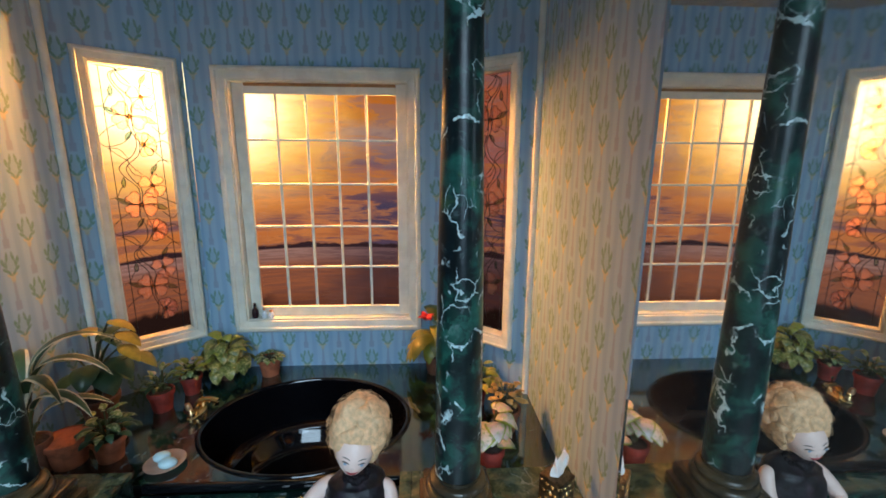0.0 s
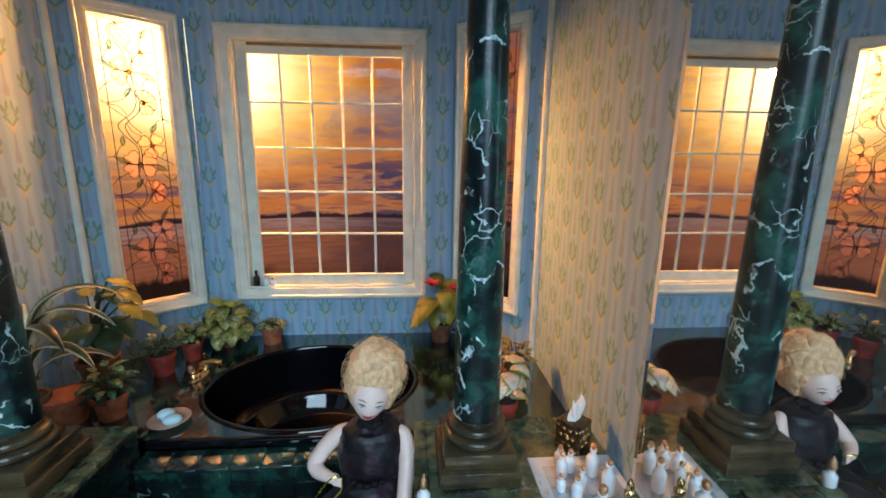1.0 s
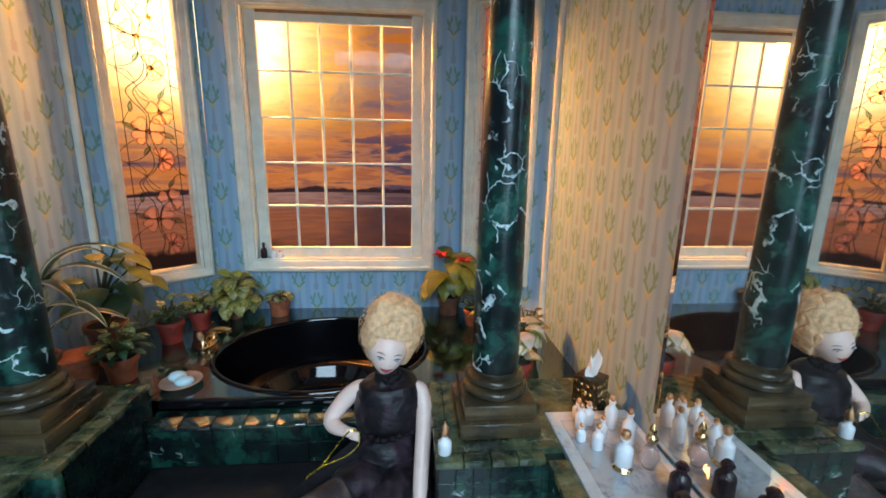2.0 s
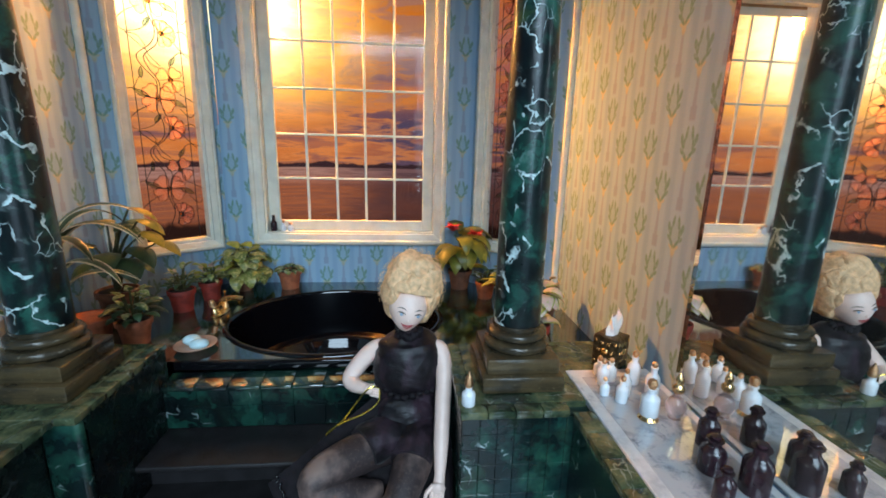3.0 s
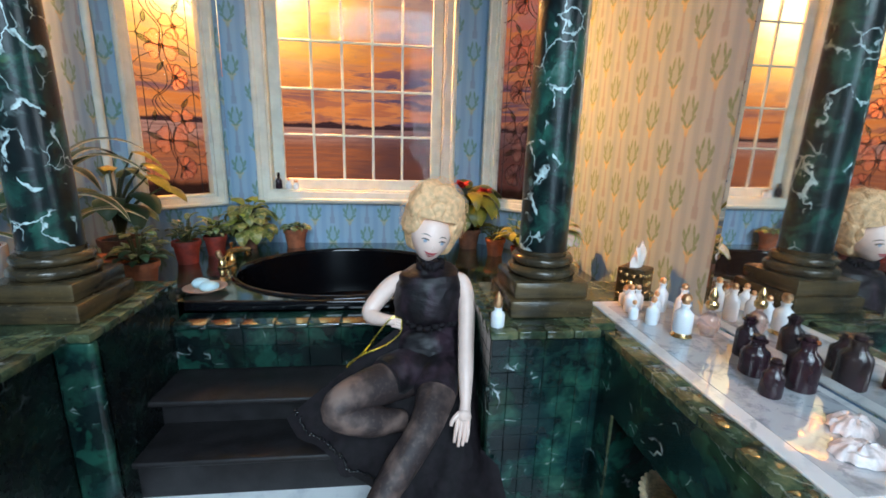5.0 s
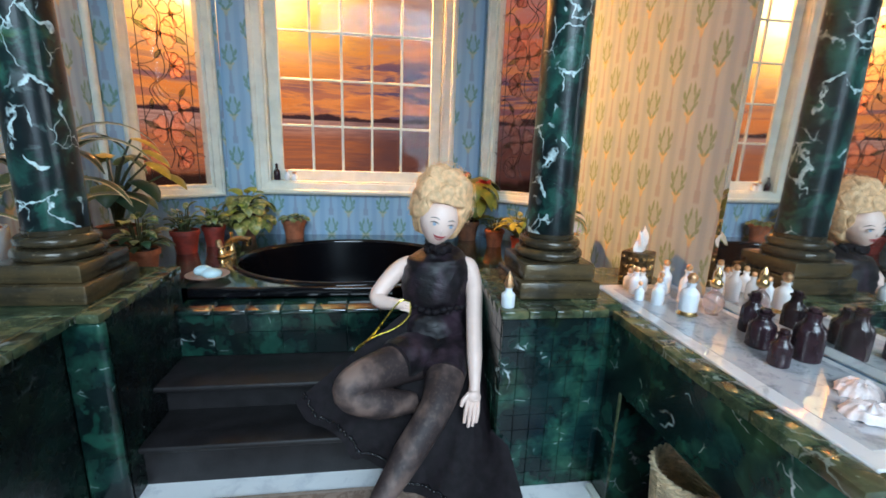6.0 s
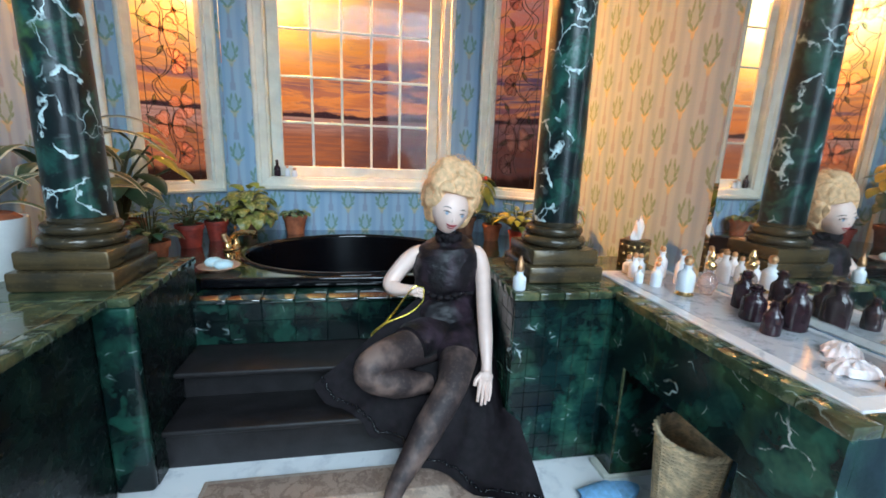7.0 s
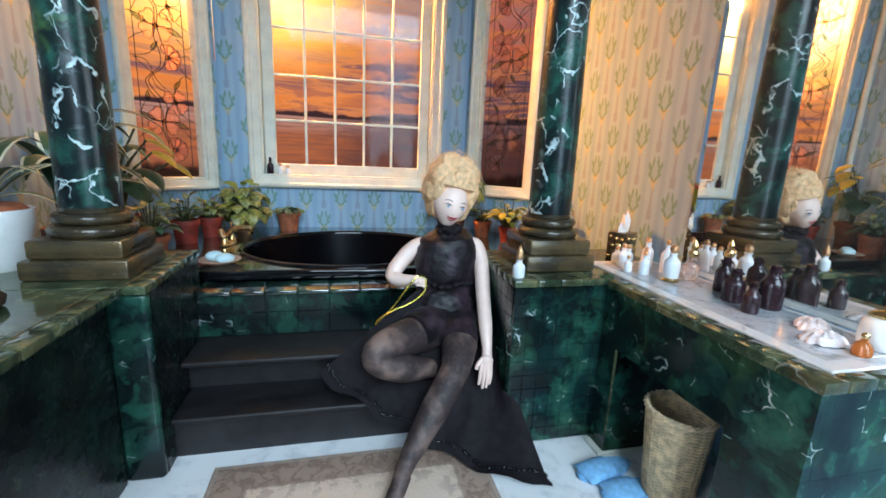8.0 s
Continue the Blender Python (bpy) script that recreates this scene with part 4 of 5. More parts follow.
for i in range(4):
    x0 = 0.401 + i * 0.0925
    tile(van, MARBLE_TOP, x0 + 0.0004, x0 + 0.0921, VAN_Y0 - 0.012, 0.375, TOP - 0.03, TOP + 0.003, 0.004, "edging", 2)
part("kick_strip", block(VAN_X - 0.03, VAN_X - 0.001, 1.09, FACE - 0.02, 0.0, 0.02, 0.003), WHITE_WOOD, van, "narrow white skirting strip")


# ---- plants ----
def spot_on(x, y, z=DECK, turn=0.0):
    return pose(x, y, z, 0, 0, turn)


def blade(base, azimuth, length, width, e0, e1, n=6, cup=0.25, margin=0.0, tip=0.8, twist=0.0):
    """One leaf as a bent, folded sheet; with a margin its outer strips take the second material."""
    bm = bmesh.new()
    p = Vector(base)
    rows = []
    side = Vector((-math.sin(azimuth), math.cos(azimuth), 0))
    for i in range(n + 1):
        s = i / n
        e = math.radians(e0 + (e1 - e0) * s)
        d = Vector((math.cos(azimuth) * math.cos(e), math.sin(azimuth) * math.cos(e), math.sin(e)))
        up = side.cross(d) * -1
        tw = Matrix.Rotation(twist * s, 3, d)
        half = width * 0.5 * (math.sin(math.pi * min(1.0, (s * 0.93 + 0.05)) ** tip) ** 0.85)
        cuts = (-1, -1 + margin, 0, 1 - margin, 1) if margin else (-1, -0.5, 0, 0.5, 1)
        rows.append([bm.verts.new(p + tw @ (side * half * c - up * half * cup * (1 - abs(c)) * -1)) for c in cuts])
        p = p + d * (length / n)
    for a, b in zip(rows, rows[1:]):
        for k in range(4):
            f = bm.faces.new((a[k], a[k + 1], b[k + 1], b[k]))
            f.material_index = 1 if margin and k in (0, 3) else 0
    return bm


def pot(t, r, h, material, rim=True, soil=True):
    lip = h * 0.22
    prof = [(r * 0.72, 0.0), (r * 0.92, h - lip), (r * 1.02, h - lip + 0.001), (r * 1.05, h - 0.004), (r * 1.02, h), (r * 0.92, h), (r * 0.88, h - 0.02)] if rim else \
        [(r * 0.7, 0.0), (r * 0.86, h * 0.2), (r * 0.98, h * 0.7), (r, h - 0.006), (r * 0.985, h), (r * 0.92, h), (r * 0.9, h - 0.02)]
    bm = lathe(bmesh.new(), prof, 28)
    part("pot", bm, material, t, angle=40)
    if soil:
        part("soil", lathe(bmesh.new(), [(r * 0.885, h - 0.03), (r * 0.885, h - 0.012), (r * 0.5, h - 0.004), (0.004, h - 0.002)], 20), SOIL, t)
    return h


def sprig(t, rng, count, h, reach, length, width, material, e=(70, -20), lift=0.6, spread=0.02, margin=0.0, second=None, name="leaf", around=6.3, start=0.0, tip=0.8):
    """Leaves on short stalks, in a loose whorl."""
    for k in range(count):
        az = start + around * (k + rng.uniform(-0.3, 0.3)) / count
        u = (k * 0.618) % 1.0
        stalk = reach * (0.35 + 0.65 * u)
        rise = reach * lift * (1.5 - u) * rng.uniform(0.8, 1.2)
        foot = Vector((spread * math.cos(az), spread * math.sin(az), h - 0.01))
        top = foot + Vector((stalk * math.cos(az), stalk * math.sin(az), rise))
        mid = foot * 0.5 + top * 0.5 + Vector((0, 0, rise * 0.2))
        lf = part(name, blade(top, az + rng.uniform(-0.4, 0.4), length * rng.uniform(0.75, 1.15), width * rng.uniform(0.8, 1.15), e[0] * rng.uniform(0.3, 1.0), e[1] * rng.uniform(0.6, 1.6), margin=margin, twist=rng.uniform(-0.6, 0.6), tip=tip), [material, second or material], t)
        part("stalk", tube(bmesh.new(), [foot, mid, top], [0.004, 0.0035, 0.003], 5), STEM, lf)


def potted(label, x, y, z, r, h, clay, seed, rim=True, turn=0.0):
    t = thing("potted_plant", label, "plant", spot_on(x, y, z, turn), group="potted plants round the bath")
    pot(t, r, h, clay, rim)
    return t, random.Random(seed)


t, g = potted("small trailing green plant in a terracotta pot on the bath surround", -1.18, 3.05, DECK, 0.086, 0.14, TERRACOTTA, 1)
sprig(t, g, 20, 0.14, 0.06, 0.075, 0.045, LEAF_SPECK, (40, -70), 0.35)
t, g = potted("bushy speckled yellow-green foliage plant in a dark clay pot", -1.49, 3.0, DECK, 0.062, 0.1, BROWN_CLAY, 2)
sprig(t, g, 22, 0.1, 0.1, 0.15, 0.1, LEAF_FOLIAGE, (20, -95), 0.7)
sprig(t, g, 22, 0.12, 0.085, 0.14, 0.095, LEAF_FOLIAGE, (35, -85), 1.5)
sprig(t, g, 12, 0.13, 0.06, 0.13, 0.08, LEAF_FRESH, (65, -55), 2.4)
t, g = potted("pink-and-green variegated plant in a red clay pot", -1.65, 2.80, DECK, 0.072, 0.135, RED_CLAY, 3)
sprig(t, g, 16, 0.135, 0.06, 0.07, 0.05, LEAF_SPECK, (40, -60), 0.7)
sprig(t, g, 12, 0.135, 0.035, 0.07, 0.05, LEAF_FRESH, (70, -20), 2.2)
sprig(t, g, 8, 0.135, 0.03, 0.055, 0.042, LEAF_PINK, (70, 10), 3.0)
t, g = potted("dark narrow-leaved plant with pale buds in a red clay pot", -1.74, 2.59, DECK, 0.08, 0.145, RED_CLAY, 4)
sprig(t, g, 17, 0.145, 0.045, 0.085, 0.036, LEAF_DARK, (55, -35), 1.2)
sprig(t, g, 9, 0.15, 0.03, 0.075, 0.036, LEAF_SPECK, (75, -10), 3.2)
sprig(t, g, 5, 0.145, 0.015, 0.03, 0.026, LEAF_PINK, (80, 30), 7.0)
t, g = potted("bushy variegated plant in a terracotta pot beside the column", -1.75, 2.11, DECK, 0.085, 0.14, TERRACOTTA, 5)
sprig(t, g, 20, 0.14, 0.075, 0.09, 0.05, LEAF_DARK, (35, -50), 0.7)
sprig(t, g, 14, 0.14, 0.06, 0.085, 0.045, LEAF_SPECK, (40, -40), 1.7)
sprig(t, g, 6, 0.14, 0.03, 0.06, 0.03, LEAF_SPECK, (70, 10), 4.0)
t, g = potted("short terracotta pot of dry reddish soil", -1.95, 2.08, DECK, 0.108, 0.165, TERRACOTTA, 6)
part("clay_top", lathe(bmesh.new(), [(0.1, 0.15), (0.1, 0.162), (0.06, 0.172), (0.004, 0.176)], 24), TERRACOTTA, t, "mound of reddish clay")
t, g = potted("arching cream-edged striped plant in a brown clay pot", -2.06, 2.0, DECK, 0.085, 0.2, BROWN_CLAY, 16)
for az, rise, length, width, e0, e1 in ((0.0, 0.3, 0.56, 0.085, 76, -62), (0.5, 0.36, 0.56, 0.08, 82, -66), (-0.5, 0.27, 0.5, 0.08, 74, -60), (1.2, 0.33, 0.5, 0.08, 80, -60), (-1.3, 0.2, 0.45, 0.1, 70, -60), (2.2, 0.3, 0.36, 0.09, 82, -50), (0.2, 0.12, 0.42, 0.08, 60, -50), (-0.85, 0.24, 0.42, 0.08, 66, -75), (-0.2, 0.2, 0.46, 0.08, 62, -72), (-1.8, 0.28, 0.4, 0.09, 74, -70)):
    top = Vector((0.05 * math.cos(az), 0.05 * math.sin(az), 0.18 + rise))
    lf = part("leaf", blade(top, az, length, width, e0, e1, 12, 0.3, 0.34, 0.75), [LEAF_DARK, LEAF_PALE], t)
    part("stalk", tube(bmesh.new(), smooth_path([(0, 0, 0.17), (top.x * 0.4, top.y * 0.4, 0.18 + rise * 0.6), top], 4), [0.014] * 4 + [0.01] * 5, 6), STEM, lf)
t, g = potted("tall philodendron with broad yellowing leaves in a brown clay pot", -2.04, 2.46, DECK, 0.11, 0.19, BROWN_CLAY, 7)
DROP = 1.335 - DECK - 0.17    # height of the uppermost yellow leaf above the soil
for az, sx, rise, length, width, e0, e1, mat in ((0.15, 0.12, DROP - 0.0, 0.17, 0.105, -5, -60, LEAF_OLIVE), (-0.1, 0.19, DROP - 0.06, 0.17, 0.11, -10, -60, LEAF_OLIVE), (-0.3, 0.25, DROP - 0.12, 0.16, 0.105, -15, -60, LEAF_OLIVE), (-0.15, 0.31, DROP - 0.18, 0.15, 0.1, -20, -60, LEAF_OLIVE), (0.1, 0.08, DROP - 0.09, 0.15, 0.1, -20, -75, LEAF_SPECK), (-0.25, 0.13, 0.28, 0.2, 0.15, 0, -85, LEAF_DARK), (-0.6, 0.1, 0.22, 0.2, 0.17, -10, -85, LEAF_DARK), (-1.2, 0.08, 0.26, 0.2, 0.15, 0, -80, LEAF_DARK), (2.2, 0.06, 0.4, 0.25, 0.1, 20, -60, LEAF_OLIVE),
                                                (1.3, 0.05, 0.36, 0.24, 0.11, 40, -40, LEAF_DARK), (3.3, 0.08, 0.28, 0.22, 0.12, 20, -60, LEAF_DARK), (-2.0, 0.06, 0.2, 0.2, 0.13, 10, -70, LEAF_DARK), (0.0, 0.06, 0.18, 0.2, 0.14, 20, -75, LEAF_DARK)):
    top = Vector((sx * math.cos(az), sx * math.sin(az), 0.17 + rise))
    lf = part("leaf", blade(top, az, length, width, e0, e1, 8, 0.25, 0.0, 0.7), [mat, mat], t)
    part("stalk", tube(bmesh.new(), smooth_path([(0, 0, 0.16), (top.x * 0.3, top.y * 0.3, 0.17 + rise * 0.6), top], 4), [0.011] * 3 + [0.009] * 3 + [0.006] * 3, 6), STEM, lf)

t, g = potted("poinsettia with olive leaves and red bracts in a brown clay pot", 0.125, 3.03, DECK, 0.09, 0.15, BROWN_CLAY, 8)
for k in range(32):
    az = k * 2.4 + g.uniform(-0.2, 0.2)
    lift = 0.13 + 0.33 * ((k * 0.37) % 1.0)
    part("leaf", blade((0.03 * math.cos(az), 0.03 * math.sin(az), lift), az, g.uniform(0.24, 0.33), g.uniform(0.115, 0.155), g.uniform(10, 60), g.uniform(-108, -85), 7, 0.25, 0.0, 0.75), [LEAF_POINSETTIA, LEAF_DARK], t)
part("stalk", tube(bmesh.new(), [(0, 0, 0.15), (0.005, 0, 0.27), (-0.01, -0.01, 0.4)], 0.008, 6), STEM, t)
for cx, cy, cz in ((-0.075, -0.08, 0.47), (0.1, -0.07, 0.42)):
    for k in range(6):
        az = k * 1.05
        part("bract", blade((cx, cy, cz), az, 0.085, 0.06, 62, 5 - 60 * (k % 2), 4, 0.3), [LEAF_RED, LEAF_RED], t)
t, g = potted("small dark-leaved plant in a terracotta pot", 0.285, 2.80, DECK, 0.072, 0.125, TERRACOTTA, 9)
sprig(t, g, 18, 0.125, 0.05, 0.06, 0.036, LEAF_DARK, (50, -40), 1.3)
t, g = potted("ferny yellow-green plant in a red pot", 0.40, 2.56, DECK, 0.062, 0.12, RED_CLAY, 10)
sprig(t, g, 28, 0.12, 0.085, 0.12, 0.055, LEAF_FRESH, (55, -60), 1.0)
sprig(t, g, 10, 0.12, 0.05, 0.09, 0.04, LEAF_SPECK, (70, -10), 2.2)
t, g = potted("bronzed small-leaved plant in a brown clay pot", 0.545, 2.28, DECK, 0.085, 0.15, BROWN_CLAY, 11)
sprig(t, g, 30, 0.15, 0.07, 0.055, 0.045, LEAF_BRASS, (50, -50), 1.5)
t, g = potted("cream-and-pink caladium with green edges in a red clay pot", 0.378, 1.868, DECK, 0.072, 0.19, RED_CLAY, 12)
for k in range(20):
    az = k * 2.4
    top = Vector((0.03 * math.cos(az), 0.03 * math.sin(az), 0.2 + 0.2 * ((k * 0.37) % 1.0)))
    lf = part("leaf", blade(top, az, g.uniform(0.11, 0.15), g.uniform(0.095, 0.125), g.uniform(0, 40), g.uniform(-88, -60), 6, 0.2, 0.2, 0.65), [LEAF_PINK, LEAF_FRESH], t)
    part("stalk", tube(bmesh.new(), [(0, 0, 0.17), top], 0.004, 5), STEM, lf)

t, g = potted("striped arching plant in a white china planter on the counter", -2.045, 1.53, TOP, 0.14, 0.225, WHITE_CHINA, 13, rim=False)
part("clay_top", lathe(bmesh.new(), [(0.12, 0.2), (0.122, 0.222), (0.1, 0.24), (0.004, 0.245)], 24), TERRACOTTA, t, "mound of reddish clay")
for az, length, width, e0, e1 in ((0.5, 0.42, 0.05, 70, -60), (0.9, 0.4, 0.05, 55, -20), (-0.4, 0.34, 0.05, 75, -40), (2.4, 0.36, 0.06, 88, 40), (1.6, 0.5, 0.055, 80, -30), (-1.4, 0.3, 0.05, 82, 10), (0.1, 0.25, 0.045, 40, -60)):
    part("leaf", blade((0.02 * math.cos(az), 0.02 * math.sin(az), 0.24), az, length, width, e0, e1, 9, 0.3, 0.3, 0.9), [LEAF_DARK, LEAF_PALE], t)


# ---- things on the bath surround ----
def faucet():
    t = thing("bath_faucet", "polished brass bath faucet with curved spout and amber lever", "faucet", spot_on(-1.485, 2.53, DECK, -8))
    bm = lathe(bmesh.new(), [(0.066, 0.0), (0.069, 0.006), (0.064, 0.014), (0.045, 0.021), (0.02, 0.024)], 32, sx=0.62, sy=1.3)
    part("base_plate", bm, GOLD, t, "domed oval brass plate", angle=50)
    part("spout", tube(bmesh.new(), smooth_path([(-0.01, 0.012, 0.018), (-0.004, 0.012, 0.06), (0.03, 0.01, 0.092), (0.085, 0.008, 0.105), (0.13, 0.006, 0.104), (0.152, 0.005, 0.098)], 5), [0.026] * 5 + [0.024] * 6 + [0.022] * 9 + [0.021] * 6, 14, flat=0.8), GOLD, t, angle=60)
    part("nozzle", lathe(bmesh.new(), [(0.013, 0.066), (0.015, 0.07), (0.015, 0.094), (0.01, 0.1)], 14, 0.14, 0.006), GOLD, t)
    k = part("handle", lathe(bmesh.new(), [(0.024, 0.016), (0.021, 0.04), (0.015, 0.05), (0.017, 0.06), (0.012, 0.068)], 16, 0, -0.056), GOLD, t)
    part("lever", tube(bmesh.new(), [(-0.004, -0.058, 0.062), (-0.012, -0.06, 0.082), (-0.016, -0.062, 0.108)], [0.016, 0.02, 0.015], 12), COPPER, k, "amber gilt lever")
    k = part("handle", lathe(bmesh.new(), [(0.022, 0.016), (0.018, 0.04), (0.013, 0.05), (0.014, 0.075), (0.007, 0.082)], 16, 0, 0.066), GOLD, t)
    part("lever", lathe(bmesh.new(), [(0.006, 0.08), (0.005, 0.112), (0.01, 0.118), (0.0105, 0.128), (0.005, 0.134)], 14, 0.0, 0.066), GOLD, k, "slim brass knob")


faucet()
t = thing("soap_dish", "shallow blush china soap dish on the bath surround", "dish", spot_on(-1.41, 2.035))
t.scale = (1.18, 1.18, 1.1)
part("dish", lathe(bmesh.new(), [(0.042, 0.0), (0.046, 0.006), (0.084, 0.02), (0.088, 0.024), (0.084, 0.026), (0.046, 0.014), (0.003, 0.012)], 36), DISH, t, angle=60)


def pebble(name, label, cat, material, x, y, z, sx, sy, sz, turn, group=""):
    bm = bmesh.new()
    bmesh.ops.create_icosphere(bm, subdivisions=3, radius=1.0)
    for v in bm.verts:
        v.co = Vector((v.co.x * sx, v.co.y * sy, v.co.z * sz))
    t = thing(name, label, cat, pose(x, y, z, 0, 0, turn), group)
    part("body", bm, material, t, angle=80)


pebble("soap", "smooth pale blue soap resting in a dish", "soap", SOAP_BLUE, -1.44, 2.06, DECK + 0.036, 0.045, 0.034, 0.028, 15, "soaps")
pebble("soap", "smooth pale blue soap resting in a dish", "soap", SOAP_BLUE, -1.378, 2.005, DECK + 0.037, 0.048, 0.035, 0.028, 10, "soaps")


# ---- bottles ----
def bottle(label, x, y, z, prof, glass, stopper, cap_material, group, foot=None, name="bottle"):
    t = thing(name, label, "bottle", spot_on(x, y, z), group)
    part("body", lathe(bmesh.new(), prof, 24), glass, t, angle=40)
    if stopper:
        part("stopper", lathe(bmesh.new(), stopper, 20), cap_material, t, angle=50)
    if foot:
        part("foot", lathe(bmesh.new(), foot, 24), GOLD, t, "gilt foot ring", angle=50)


def jar(r, h, neck=0.45, flare=0.55):
    """A shouldered bottle's outline."""
    return [(r * 0.9, 0.0), (r, 0.004), (r, h * 0.6), (r * 0.93, h * 0.68), (r * 0.6, h * 0.78), (r * neck, h * 0.83), (r * neck, h * 0.94), (r * flare, h * 0.96), (r * flare, h), (r * neck * 0.8, h)]


def ball_cap(r, z):
    return [(r * 0.7, z), (r * 0.75, z + r * 0.3), (r * 1.0, z + r * 0.7), (r * 1.05, z + r * 1.2), (r * 0.8, z + r * 1.8), (r * 0.3, z + r * 2.1)]


SLAB = TOP + 0.0078
for x, y, r, h in ((0.69, 0.985, 0.033, 0.125), (0.622, 0.875, 0.037, 0.11), (0.575, 0.762, 0.027, 0.095), (0.69, 0.79, 0.039, 0.145)):
    prof = jar(r, h, 0.5, 0.66)
    bottle("dark brown apothecary bottle on the vanity", x, y, SLAB, prof, BROWN_GLASS, [(r * 0.38, h + 0.0005), (r * 0.45, h + 0.006), (r * 0.42, h + 0.012), (r * 0.1, h + 0.014)], BROWN_GLASS, "brown bottles")
for x, y, r, h in ((0.535, 1.45, 0.028, 0.07), (0.515, 1.375, 0.028, 0.1), (0.56, 1.40, 0.026, 0.09), (0.485, 1.295, 0.021, 0.065), (0.53, 1.245, 0.026, 0.095), (0.565, 1.285, 0.024, 0.105), (0.645, 1.375, 0.03, 0.13), (0.665, 1.27, 0.03, 0.14)):
    r, h = r * 0.88, h * 0.9
    bottle("little white milk-glass bottle with a copper ball stopper", x, y, SLAB, jar(r, h), MILK_GLASS, ball_cap(r * 0.44, h + 0.0005), COPPER, "white bottles")
bottle("white milk-glass bottle on a gilt foot", 0.575, 1.135, SLAB, [(a, b + 0.016) for a, b in jar(0.032, 0.105)], MILK_GLASS, ball_cap(0.017, 0.1215), COPPER, "white bottles", [(0.03, 0.0), (0.036, 0.003), (0.03, 0.01), (0.026, 0.0155)])
gourd = [(0.022, 0.0), (0.02, 0.006), (0.034, 0.03), (0.036, 0.05), (0.026, 0.075), (0.012, 0.09), (0.013, 0.1)]
gold_spire = [(0.014, 0.1005), (0.02, 0.106), (0.022, 0.122), (0.012, 0.134), (0.015, 0.146), (0.013, 0.158), (0.003, 0.178)]
bottle("blush glass perfume bottle with a tall gilt stopper", 0.675, 1.135, SLAB, gourd, PINK_GLASS, gold_spire, GOLD, "perfume bottles", name="perfume_bottle")
bottle("amber glass perfume bottle with a gilt cap", 0.585, 0.437, SLAB, [(0.019, 0.0), (0.023, 0.004), (0.023, 0.022), (0.016, 0.036), (0.008, 0.042), (0.008, 0.046)], AMBER_GLASS, ball_cap(0.009, 0.0465), GOLD, "perfume bottles", name="perfume_bottle")
bottle("little white bottle with a copper stopper on the coping", -0.062, 1.262, TOP + 0.001, jar(0.026, 0.075, 0.5), MILK_GLASS, [(0.014, 0.0755), (0.018, 0.088), (0.013, 0.1), (0.015, 0.108), (0.009, 0.118), (0.002, 0.136)], COPPER, "white bottles")
SILL = 1.0695
bottle("tiny dark bottle with a stopper on the window sill", -1.318, 3.2, SILL, jar(0.024, 0.1, 0.4), BROWN_GLASS, ball_cap(0.011, 0.1005), BROWN_GLASS, "sill bottles")
bottle("tiny white jar with a copper lid on the window sill", -1.245, 3.2, SILL, jar(0.02, 0.062, 0.6), MILK_GLASS, ball_cap(0.01, 0.0625), COPPER, "sill bottles")
bottle("tiny white jar with a copper lid on the window sill", -1.192, 3.2, SILL, jar(0.022, 0.05, 0.6), MILK_GLASS, [(0.013, 0.0505), (0.016, 0.056), (0.015, 0.064), (0.003, 0.066)], COPPER, "sill bottles")


def scallop(x, y, turn, tilt, label):
    """A ribbed, domed shell."""
    bm = bmesh.new()
    rows = []
    for i in range(9):
        u = i / 8
        row = []
        for j in range(65):
            a = math.pi * 2 * j / 64
            rib = 1 + 0.05 * math.cos(11 * a) * u * u
            ridge = 0.0045 * math.cos(11 * a) * u * (1.1 - u) + 0.01 * noise.noise(Vector((4 * u, 3 * a, turn)))
            row.append(bm.verts.new((0.062 * u * rib * math.cos(a), 0.046 * u * rib * math.sin(a), 0.03 * math.sqrt(max(0.0, 1 - u * u)) + ridge)))
        rows.append(row)
    for a, b in zip(rows[1:], rows[2:]):
        for j in range(64):
            bm.faces.new((a[j], b[j], b[j + 1], a[j + 1]))
    bm.faces.new(rows[1][:64])
    bm.faces.new(rows[8][:64][::-1])
    bmesh.ops.remove_doubles(bm, verts=bm.verts, dist=0.0004)
    bmesh.ops.recalc_face_normals(bm, faces=bm.faces)
    t = thing("seashell", label, "shell", pose(x, y, SLAB + 0.001, tilt, 0, turn), "seashells")
    part("shell", bm, SHELL, t, angle=50)


scallop(0.655, 0.615, 20, 4, "white ribbed seashell lying on the vanity")
scallop(0.575, 0.525, -10, -3, "white ribbed seashell lying on the vanity")
t = thing("white_jar", "round white china jar with a gilt lid on the vanity", "jar", spot_on(0.69, 0.465, SLAB))
part("jar", lathe(bmesh.new(), [(0.036, 0.0), (0.046, 0.006), (0.05, 0.03), (0.049, 0.07), (0.04, 0.088), (0.034, 0.092)], 28), WHITE_CHINA, t, angle=60)
part("lid", lathe(bmesh.new(), [(0.036, 0.0925), (0.037, 0.1), (0.024, 0.108), (0.006, 0.112), (0.008, 0.12), (0.003, 0.124)], 24), GOLD, t, "gilt domed lid", angle=50)


